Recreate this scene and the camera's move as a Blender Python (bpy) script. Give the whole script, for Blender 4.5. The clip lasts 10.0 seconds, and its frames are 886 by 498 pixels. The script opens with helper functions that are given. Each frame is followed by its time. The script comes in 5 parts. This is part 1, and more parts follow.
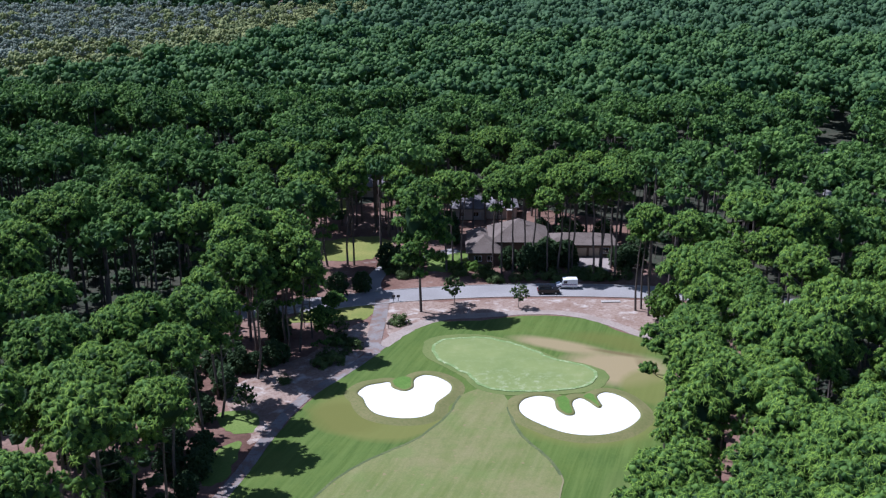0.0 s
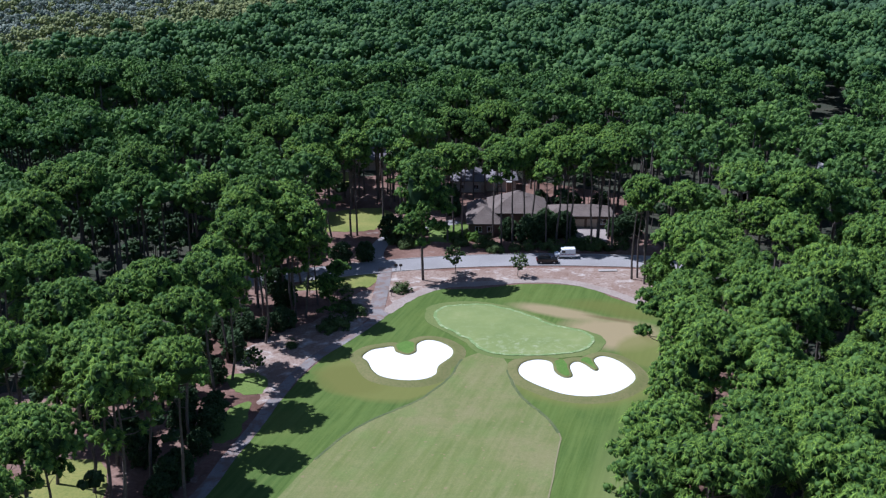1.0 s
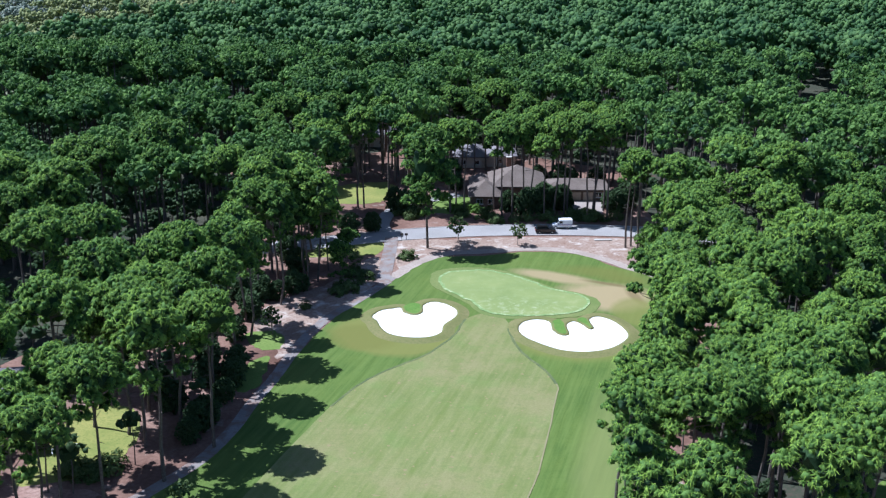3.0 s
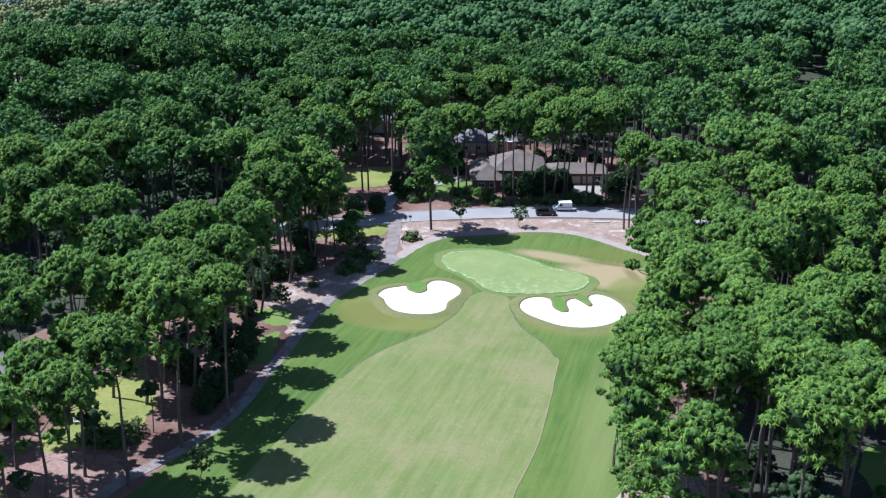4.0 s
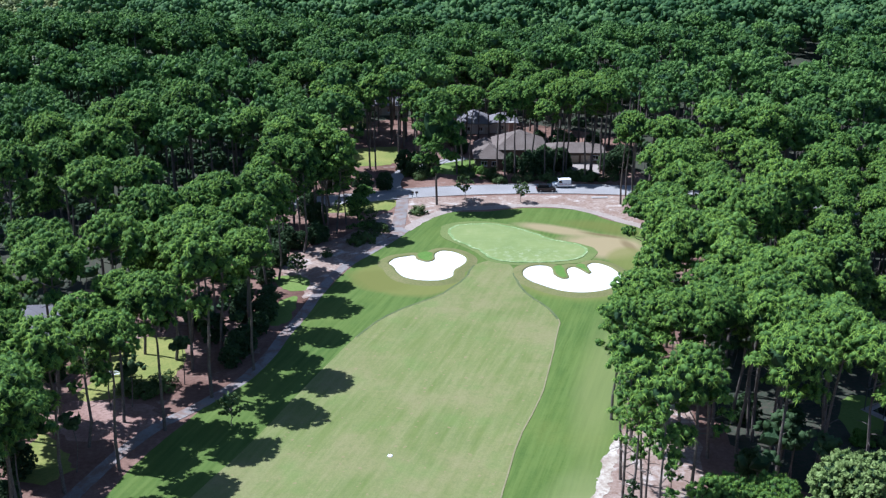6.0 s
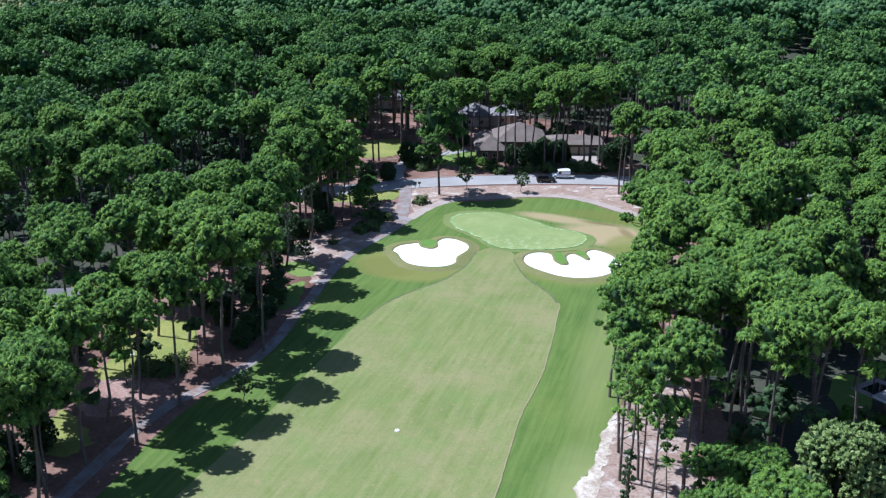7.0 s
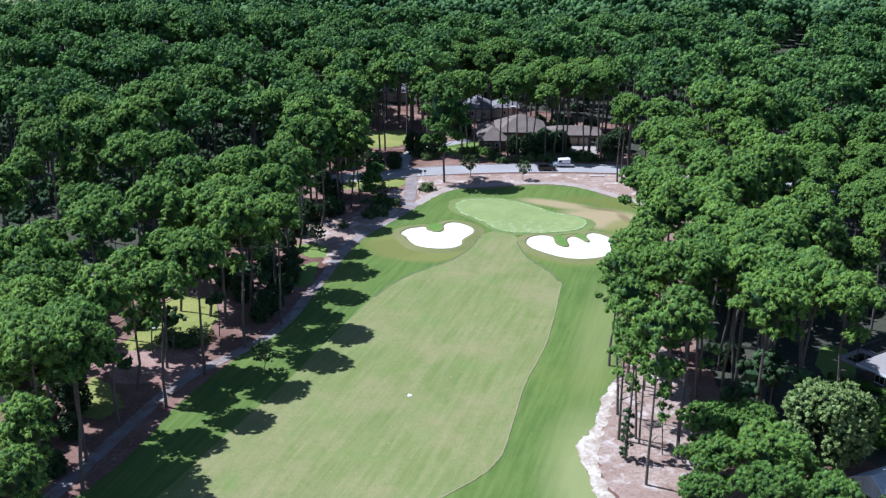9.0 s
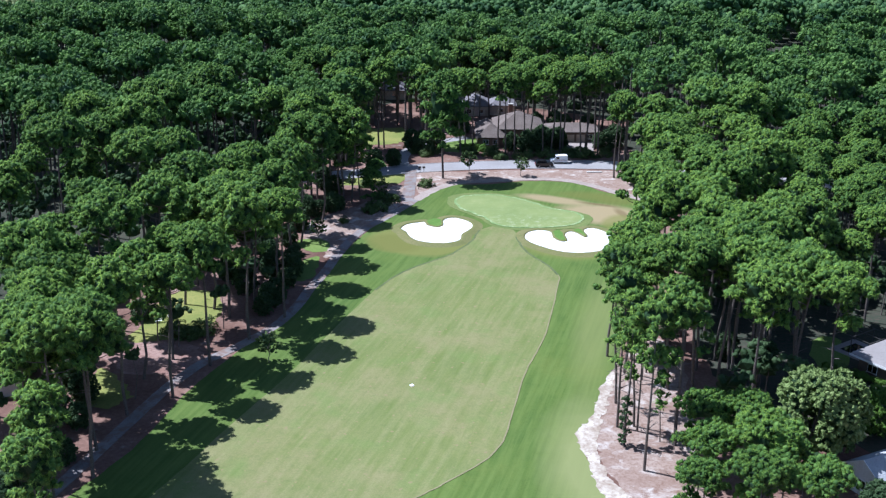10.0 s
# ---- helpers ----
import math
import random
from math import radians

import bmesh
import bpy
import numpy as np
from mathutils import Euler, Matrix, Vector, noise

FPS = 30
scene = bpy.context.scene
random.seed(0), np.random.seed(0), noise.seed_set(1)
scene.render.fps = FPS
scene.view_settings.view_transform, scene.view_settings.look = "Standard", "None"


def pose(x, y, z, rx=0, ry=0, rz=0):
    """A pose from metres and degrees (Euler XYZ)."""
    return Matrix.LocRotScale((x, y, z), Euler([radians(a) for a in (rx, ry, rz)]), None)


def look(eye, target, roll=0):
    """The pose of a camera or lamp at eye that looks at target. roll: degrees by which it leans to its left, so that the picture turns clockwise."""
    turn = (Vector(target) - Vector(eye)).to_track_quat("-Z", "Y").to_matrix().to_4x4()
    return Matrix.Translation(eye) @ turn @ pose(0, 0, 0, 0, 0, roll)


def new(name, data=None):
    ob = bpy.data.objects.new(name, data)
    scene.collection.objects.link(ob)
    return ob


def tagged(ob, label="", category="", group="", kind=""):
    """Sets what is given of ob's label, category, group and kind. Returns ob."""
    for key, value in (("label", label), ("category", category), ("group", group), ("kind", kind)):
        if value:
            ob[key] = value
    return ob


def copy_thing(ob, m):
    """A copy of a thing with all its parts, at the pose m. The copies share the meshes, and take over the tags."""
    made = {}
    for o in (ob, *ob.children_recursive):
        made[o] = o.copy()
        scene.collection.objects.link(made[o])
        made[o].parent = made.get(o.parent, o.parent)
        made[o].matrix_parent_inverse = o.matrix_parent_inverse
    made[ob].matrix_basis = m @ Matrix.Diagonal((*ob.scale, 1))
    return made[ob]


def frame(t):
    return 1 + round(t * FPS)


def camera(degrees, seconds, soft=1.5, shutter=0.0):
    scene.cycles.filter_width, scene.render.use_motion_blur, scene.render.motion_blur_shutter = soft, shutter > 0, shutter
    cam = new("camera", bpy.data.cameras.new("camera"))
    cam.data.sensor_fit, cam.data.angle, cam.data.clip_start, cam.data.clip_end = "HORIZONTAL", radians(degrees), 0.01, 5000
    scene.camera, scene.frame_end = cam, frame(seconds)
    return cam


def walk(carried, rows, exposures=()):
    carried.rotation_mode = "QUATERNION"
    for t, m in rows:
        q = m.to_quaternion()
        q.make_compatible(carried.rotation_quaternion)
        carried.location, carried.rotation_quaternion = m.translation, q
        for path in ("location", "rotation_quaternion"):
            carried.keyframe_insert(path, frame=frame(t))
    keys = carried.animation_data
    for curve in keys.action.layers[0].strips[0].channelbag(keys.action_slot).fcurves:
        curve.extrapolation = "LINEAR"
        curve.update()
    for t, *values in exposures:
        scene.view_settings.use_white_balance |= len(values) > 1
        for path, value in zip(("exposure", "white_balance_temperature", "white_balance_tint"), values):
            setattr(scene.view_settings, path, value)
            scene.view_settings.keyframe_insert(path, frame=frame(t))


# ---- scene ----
cam = camera(45.2, 10.0, 1.3)
METRES, EYE, TILT, LEAN, TURN = 57.0, 73.86, -16.85, -0.45, 0.0
ROWS = [
    (0.0, 0.0, 0.0, 0.0, 0.0, 0.0, -0.0),
    (0.5, -0.0064, -0.0452, -0.0134, -0.05, 0.12, -0.04),
    (1.0, -0.0104, -0.0987, -0.0276, -0.08, -1.2, -0.03),
    (1.5, -0.0163, -0.1478, -0.0402, -0.13, -1.19, -0.06),
    (2.0, -0.023, -0.2036, -0.0546, -0.13, -1.88, -0.09),
    (2.5, -0.03, -0.2532, -0.0683, -0.21, -1.86, -0.1),
    (4.0, -0.0517, -0.4164, -0.1124, -0.29, -2.52, -0.09),
    (4.5, -0.0615, -0.4659, -0.1263, -0.35, -2.67, -0.06),
    (5.0, -0.0735, -0.5216, -0.1425, -0.42, -2.82, -0.07),
    (5.5, -0.0826, -0.5695, -0.1578, -0.47, -2.9, -0.06),
    (7.0, -0.1087, -0.7224, -0.2055, -0.61, -3.11, -0.06),
    (7.5, -0.1151, -0.7653, -0.2185, -0.62, -3.11, -0.06),
    (8.0, -0.125, -0.8127, -0.2326, -0.68, -3.12, -0.07),
    (8.5, -0.1337, -0.8536, -0.2451, -0.7, -3.12, -0.06),
    (9.0, -0.142, -0.8941, -0.2583, -0.74, -3.12, -0.04),
    (9.5, -0.151, -0.9277, -0.269, -0.82, -3.13, -0.01),
    (10.0, -0.1587, -0.9465, -0.2754, -1.0, -3.12, 0.05),
]
EXPOSURES = [(0, 0.51, 5350, 18), (0.5, 0.44, 5350, 18), (1, 0.45, 5330, 16), (1.5, 0.50, 5315, 14), (2, 0.70, 5300, 12), (4, 0.91, 5250, 11), (7, 0.86, 5250, 11), (10, 0.88, 5270, 13)]
walk(cam, [(t, pose(0, 0, EYE, TILT, LEAN, TURN) @ pose(METRES * x, METRES * y, METRES * z, 90 + pitch, roll, yaw)) for t, x, y, z, yaw, pitch, roll in ROWS], EXPOSURES)

SUN_EL, SUN_AZ = 57.5, 69.0   # degrees up; degrees from +y towards -x


# ---- world, sun ----
world = bpy.data.worlds.new("sky")
scene.world = world
world.use_nodes = True
wn = world.node_tree
sky = wn.nodes.new("ShaderNodeTexSky")
sky.sky_type = "NISHITA"
sky.sun_disc = False
sky.sun_elevation = radians(SUN_EL)
sky.sun_rotation = radians(-SUN_AZ)
sky.air_density, sky.dust_density, sky.ozone_density = 1.0, 0.6, 1.0
wn.links.new(sky.outputs[0], wn.nodes["Background"].inputs[0])
wn.nodes["Background"].inputs[1].default_value = 0.066
sun = new("sun", bpy.data.lights.new("sun", "SUN"))
sun.data.energy, sun.data.angle, sun.data.color = 4.6, radians(0.53), (1.0, 0.97, 0.92)
toward = Vector((-math.sin(radians(SUN_AZ)) * math.cos(radians(SUN_EL)), math.cos(radians(SUN_AZ)) * math.cos(radians(SUN_EL)), math.sin(radians(SUN_EL))))
sun.matrix_world = look(toward * 300 + Vector((0, 150, 0)), (0, 150, 0))


# ---- materials ----
class Nodes:
    """A material's node tree, with short calls for the nodes in use here."""

    def __init__(self, name):
        self.mat = bpy.data.materials.new(name)
        self.mat.use_nodes = True
        self.tree = self.mat.node_tree
        self.bsdf = self.tree.nodes["Principled BSDF"]
        self.out = self.tree.nodes["Material Output"]

    def node(self, kind, **values):
        n = self.tree.nodes.new(kind)
        for key, value in values.items():
            n.inputs[key.replace("_", " ")].default_value = value
        return n

    def link(self, a, b):
        self.tree.links.new(a, b)

    def where(self, objectwise=False):
        if objectwise:
            return self.node("ShaderNodeTexCoord").outputs["Object"]
        return self.node("ShaderNodeNewGeometry").outputs["Position"]

    def noise(self, scale, detail=4.0, rough=0.6, at=None, distort=0.0):
        n = self.node("ShaderNodeTexNoise", Scale=scale, Detail=detail, Roughness=rough, Distortion=distort)
        self.link(at or self.where(), n.inputs["Vector"])
        return n.outputs["Fac"]

    def ramp(self, fac, *stops):
        r = self.node("ShaderNodeValToRGB")
        e = r.color_ramp.elements
        while len(e) < len(stops):
            e.new(0.5)
        for slot, (p, c) in zip(e, stops):
            slot.position = p
            slot.color = (*c, 1) if len(c) == 3 else c
        self.link(fac, r.inputs[0])
        return r.outputs[0]

    def grey(self, fac, lo, hi):
        return self.ramp(fac, (lo, (0, 0, 0)), (hi, (1, 1, 1)))

    def mix(self, fac, a, b, blend="MIX"):
        m = self.node("ShaderNodeMix")
        m.data_type, m.blend_type = "RGBA", blend
        for value, slot in ((fac, m.inputs[0]), (a, m.inputs[6]), (b, m.inputs[7])):
            if isinstance(value, (int, float)):
                slot.default_value = value
            elif isinstance(value, tuple):
                slot.default_value = (*value, 1)
            else:
                self.link(value, slot)
        return m.outputs[2]

    def calc(self, op, a, b=0.0):
        m = self.node("ShaderNodeMath")
        m.operation = op
        for value, slot in ((a, m.inputs[0]), (b, m.inputs[1])):
            if isinstance(value, (int, float)):
                slot.default_value = value
            else:
                self.link(value, slot)
        return m.outputs[0]

    def ellipse(self, x, y, rx, ry, turn=0.0, edge=0.35, wobble=0.5, scale=0.12):
        """1 inside a ragged ellipse on the ground, 0 outside."""
        m = self.node("ShaderNodeMapping")
        m.vector_type = "TEXTURE"
        m.inputs["Location"].default_value = (x, y, 0)
        m.inputs["Rotation"].default_value = (0, 0, radians(turn))
        m.inputs["Scale"].default_value = (rx, ry, 1000)
        self.link(self.where(), m.inputs["Vector"])
        n = self.node("ShaderNodeVectorMath")
        n.operation = "LENGTH"
        self.link(m.outputs[0], n.inputs[0])
        d = self.calc("ADD", n.outputs["Value"], self.calc("MULTIPLY", self.calc("SUBTRACT", self.noise(scale, 3), 0.5), wobble))
        return self.ramp(d, (max(0.0, 0.8 - edge), (1, 1, 1)), (min(1.0, 0.8 + edge * 0.6), (0, 0, 0)))

    def done(self, colour, rough=0.9, bump=None, strength=0.3, distance=0.05, spec=0.2):
        if isinstance(colour, tuple):
            self.bsdf.inputs["Base Color"].default_value = (*colour, 1)
        else:
            self.link(colour, self.bsdf.inputs["Base Color"])
        self.bsdf.inputs["Roughness"].default_value = rough
        self.bsdf.inputs["Specular IOR Level"].default_value = spec
        if bump is not None:
            b = self.node("ShaderNodeBump", Strength=strength, Distance=distance)
            self.link(bump, b.inputs["Height"])
            self.link(b.outputs[0], self.bsdf.inputs["Normal"])
        return self.mat


def mottled(name, a, b, c, big=0.12, small=2.5, rough=0.9, strength=0.4, distance=0.06, spec=0.2, objectwise=False):
    """Two tones in broad patches, a third in fine grain, with a fine relief."""
    n = Nodes(name)
    at = n.where(objectwise)
    broad = n.ramp(n.noise(big, 5, 0.6, at), (0.35, a), (0.65, b))
    fine = n.noise(small, 4, 0.7, at)
    return n.done(n.mix(n.grey(fine, 0.45, 0.75), broad, c), rough, fine, strength, distance, spec)


def foliage(name, dark, light, tip, through_leaf=0.2, patch=0.06):
    n = Nodes(name)
    per_leaf = n.node("ShaderNodeNewGeometry").outputs["Random Per Island"]
    per_tree = n.node("ShaderNodeObjectInfo").outputs["Random"]
    tone = n.calc("ADD", n.calc("MULTIPLY", n.noise(patch, 2), 0.4), n.calc("MULTIPLY", n.noise(0.7, 2), 0.36))
    own = n.node("ShaderNodeAttribute")
    own.attribute_name = "tree_tone"
    each = n.calc("ADD", per_tree, own.outputs["Fac"])
    tone = n.calc("ADD", tone, n.calc("MULTIPLY", each, 0.48))
    base = n.ramp(tone, (0.30, dark), (0.80, light))
    # one tree is bluer, the next yellower
    base = n.mix(n.calc("MULTIPLY", n.grey(each, 0.25, 1.0), 0.3), base, n.mix(0.7, base, tip))
    base = n.mix(n.calc("MULTIPLY", n.calc("POWER", per_leaf, 1.5), 0.88), n.mix(0.3, base, (0.01, 0.02, 0.006)), n.mix(n.grey(each, 0.0, 0.9), n.mix(0.35, tip, base), tip))
    n.link(base, n.bsdf.inputs["Base Color"])
    n.bsdf.inputs["Roughness"].default_value = 0.55
    n.bsdf.inputs["Specular IOR Level"].default_value = 0.07
    tuft = n.node("ShaderNodeBump", Strength=0.5, Distance=0.2)
    n.link(n.noise(4.0, 3, 0.7), tuft.inputs["Height"])
    n.link(tuft.outputs[0], n.bsdf.inputs["Normal"])
    glow = n.node("ShaderNodeBsdfTranslucent")
    n.link(n.mix(0.35, base, (0.16, 0.32, 0.03)), glow.inputs[0])
    mixer = n.node("ShaderNodeMixShader", Fac=through_leaf)
    n.link(n.bsdf.outputs[0], mixer.inputs[1])
    n.link(glow.outputs[0], mixer.inputs[2])
    n.link(mixer.outputs[0], n.out.inputs[0])
    return n.mat


PINE = foliage("pine_needles", (0.046, 0.113, 0.026), (0.106, 0.212, 0.039), (0.315, 0.460, 0.069), 0.16)
# Darker copy of the needles, painting shade on caps under the bright sprays.
PINE_SHADED = foliage("shaded_pine_needles", (0.040, 0.096, 0.027), (0.082, 0.166, 0.042), (0.150, 0.256, 0.058), 0.14)
# Blue haze is mixed into the base colours of the pines further off.
PINE_MID_HAZED = foliage("wood_pine_needles_hazed", (0.043, 0.108, 0.038), (0.102, 0.204, 0.060), (0.235, 0.375, 0.086), 0.30, 0.04)
PINE_FAR_HAZED = foliage("far_pine_needles_hazed", (0.050, 0.122, 0.052), (0.110, 0.208, 0.078), (0.185, 0.300, 0.094), 0.34, 0.03)
PINE_HORIZON_HAZED = foliage("farthest_pine_needles_hazed", (0.054, 0.116, 0.066), (0.096, 0.176, 0.092), (0.138, 0.235, 0.102), 0.36, 0.03)
# Crown cores: the dark between the tufts is put into this colour.
CORE_SHADE = foliage("crown_core_shade", (0.021, 0.048, 0.022), (0.035, 0.069, 0.030), (0.045, 0.082, 0.036), 0.08)
# Cores of far crowns: painted shade, raised the way haze lifts dark gaps.
FAR_CORE_SHADE = foliage("far_core_shade_hazed", (0.036, 0.086, 0.044), (0.064, 0.126, 0.056), (0.086, 0.152, 0.066), 0.2, 0.03)
GREY_WOOD = foliage("grey_scrub_leaves", (0.180, 0.225, 0.190), (0.255, 0.300, 0.240), (0.330, 0.365, 0.290), 0.25, 0.02)
# Core of the grey crowns: gap shade in the colour, paled as by haze.
GREY_CORE_SHADE = foliage("grey_scrub_core_shade", (0.13, 0.145, 0.135), (0.165, 0.175, 0.155), (0.19, 0.20, 0.17), 0.1, 0.02)
OLIVE_WOOD = foliage("olive_scrub_leaves", (0.165, 0.215, 0.090), (0.245, 0.285, 0.115), (0.375, 0.385, 0.155), 0.25, 0.02)
# Same for the olive crowns: painted gap shade with some haze in it.
OLIVE_CORE_SHADE = foliage("olive_scrub_core_shade", (0.085, 0.110, 0.050), (0.120, 0.140, 0.062), (0.14, 0.16, 0.075), 0.1, 0.02)
OAK = foliage("broad_leaves", (0.085, 0.140, 0.034), (0.145, 0.220, 0.056), (0.31, 0.385, 0.14), 0.2)
SHRUB = foliage("shrub_leaves", (0.030, 0.058, 0.026), (0.058, 0.100, 0.042), (0.082, 0.126, 0.056), 0.2, 0.2)
# Needle litter with the shade of the canopy put into its colour.
SHADED_FLOOR = mottled("litter_in_shade", (0.032, 0.044, 0.030), (0.058, 0.062, 0.043), (0.085, 0.062, 0.052), 0.08, 1.5, 0.95, 0.8, 0.2, 0.05)
BUSH = foliage("garden_shrub_leaves", (0.055, 0.092, 0.030), (0.095, 0.140, 0.045), (0.15, 0.20, 0.075), 0.2, 0.2)
HEDGE = foliage("hedge_leaves", (0.075, 0.15, 0.025), (0.11, 0.21, 0.035), (0.16, 0.26, 0.05), 0.25, 0.3)
BARK = mottled("pine_bark", (0.080, 0.066, 0.058), (0.145, 0.120, 0.106), (0.205, 0.178, 0.160), 0.5, 6, 0.95, 0.8, 0.05, 0.1, True)
BARK_PALE = mottled("pale_bark", (0.13, 0.11, 0.095), (0.20, 0.17, 0.15), (0.28, 0.25, 0.22), 0.5, 6, 0.95, 0.8, 0.05, 0.1, True)


def make_straw():
    n = Nodes("pine_straw")
    broad = n.ramp(n.noise(0.05, 5, 0.6), (0.32, (0.115, 0.062, 0.046)), (0.52, (0.225, 0.135, 0.105)), (0.72, (0.30, 0.205, 0.165)))
    fine = n.noise(1.6, 5, 0.7)
    sandy = n.grey(n.noise(0.22, 6, 0.65), 0.60, 0.72)
    c = n.mix(n.calc("MULTIPLY", sandy, 0.6), broad, (0.40, 0.34, 0.30))
    c = n.mix(n.grey(fine, 0.42, 0.62), n.mix(0.35, c, (0.07, 0.04, 0.03)), c)
    return n.done(c, 0.95, fine, 0.7, 0.12, 0.1)


def make_soil():
    n = Nodes("pinkish_sandy_soil")
    broad = n.ramp(n.noise(0.14, 5, 0.6), (0.35, (0.235, 0.160, 0.125)), (0.65, (0.325, 0.25, 0.205)))
    fine = n.noise(1.8, 5, 0.7)
    c = n.mix(n.grey(fine, 0.45, 0.72), broad, (0.178, 0.112, 0.084))
    long_way = n.node("ShaderNodeMapping")
    long_way.inputs["Scale"].default_value = (0.8, 0.9, 1.0)
    n.link(n.where(), long_way.inputs["Vector"])
    washed = n.grey(n.noise(0.35, 6, 0.7, long_way.outputs[0], 0.4), 0.52, 0.66)
    c = n.mix(n.calc("MULTIPLY", washed, 0.7), c, (0.52, 0.475, 0.43))
    straw = n.grey(n.noise(0.5, 6, 0.75, None, 0.8), 0.54, 0.64)
    c = n.mix(n.calc("MULTIPLY", straw, 0.6), c, (0.150, 0.082, 0.056))
    return n.done(c, 0.95, fine, 0.5, 0.08, 0.1)


def make_path():
    n = Nodes("cart_path_concrete")
    broad = n.ramp(n.noise(0.15, 4, 0.6), (0.35, (0.195, 0.174, 0.166)), (0.65, (0.265, 0.240, 0.230)))
    fine = n.noise(3.0, 4, 0.7)
    c = n.mix(n.calc("MULTIPLY", n.grey(fine, 0.45, 0.7), 0.5), broad, (0.15, 0.14, 0.14))
    litter = n.grey(n.noise(0.42, 6, 0.72, None, 0.6), 0.46, 0.58)
    c = n.mix(n.calc("MULTIPLY", litter, 0.8), c, (0.185, 0.120, 0.095))
    return n.done(c, 0.9, fine, 0.2, 0.02)


def make_rough():
    n = Nodes("rough_grass")
    broad = n.ramp(n.noise(0.06, 5, 0.6), (0.30, (0.058, 0.102, 0.020)), (0.55, (0.091, 0.134, 0.026)), (0.75, (0.130, 0.156, 0.035)))
    fine = n.noise(3.0, 5, 0.7)
    c = n.mix(n.grey(fine, 0.40, 0.7), n.mix(0.25, broad, (0.03, 0.06, 0.015)), broad)
    # mower passes along the hole
    wave = n.node("ShaderNodeTexWave", Scale=0.16, Distortion=1.2, Detail=2.0)
    wave.bands_direction = "X"
    turn = n.node("ShaderNodeMapping")
    turn.inputs["Rotation"].default_value = (0, 0, radians(17))
    n.link(n.where(), turn.inputs["Vector"])
    n.link(turn.outputs[0], wave.inputs["Vector"])
    c = n.mix(n.calc("MULTIPLY", wave.outputs["Fac"], 0.06), c, (0.12, 0.20, 0.055))
    stretch = n.node("ShaderNodeMapping")
    stretch.inputs["Scale"].default_value = (1.0, 0.05, 1.0)
    n.link(turn.outputs[0], stretch.inputs["Vector"])
    streak = n.noise(1.3, 4, 0.6, stretch.outputs[0])
    c = n.mix(n.calc("MULTIPLY", n.grey(streak, 0.40, 0.65), 0.5), c, (0.135, 0.182, 0.046))
    speck = n.grey(n.noise(1.1, 5, 0.75), 0.52, 0.70)
    c = n.mix(n.calc("MULTIPLY", speck, 0.28), c, (0.055, 0.088, 0.016))
    tan, worn, olive, brown = (0.285, 0.222, 0.122), (0.152, 0.156, 0.042), (0.122, 0.124, 0.030), (0.135, 0.098, 0.045)
    for x, y, rx, ry, turn_deg, tone, amount, edge in (
            (31.0, 172.5, 11.5, 9.2, -8, tan, 0.95, 0.24), (22.0, 183.2, 11.0, 3.4, -24, tan, 0.9, 0.3), (31.5, 186.0, 11.0, 4.6, -12, olive, 0.65, 0.42), (36.5, 181.5, 6.5, 3.6, -10, olive, 0.6, 0.4),
            (32.0, 179.4, 6.5, 1.0, -24, brown, 0.75, 0.4), (36.4, 172.5, 1.5, 5.5, 12, brown, 0.7, 0.4),
            (-9.0, 154.0, 14.0, 12.0, 0, worn, 0.9, 0.12), (-14.5, 152.0, 8.0, 7.0, -12, olive, 0.55, 0.16), (23.0, 151.5, 15.0, 11.0, 0, worn, 0.8, 0.14), (35.5, 164.5, 6, 9, 0, worn, 0.7, 0.14),
            (14.0, 66.0, 8.5, 22.0, -6, (0.21, 0.225, 0.088), 0.85, 0.42), (21.0, 110.0, 5.0, 30.0, -12, (0.165, 0.185, 0.062), 0.65, 0.42)):
        c = n.mix(n.calc("MULTIPLY", n.ellipse(x, y, rx, ry, turn_deg, edge, 0.45), amount), c, tone)
    return n.done(c, 0.9, fine, 0.5, 0.06, 0.15)


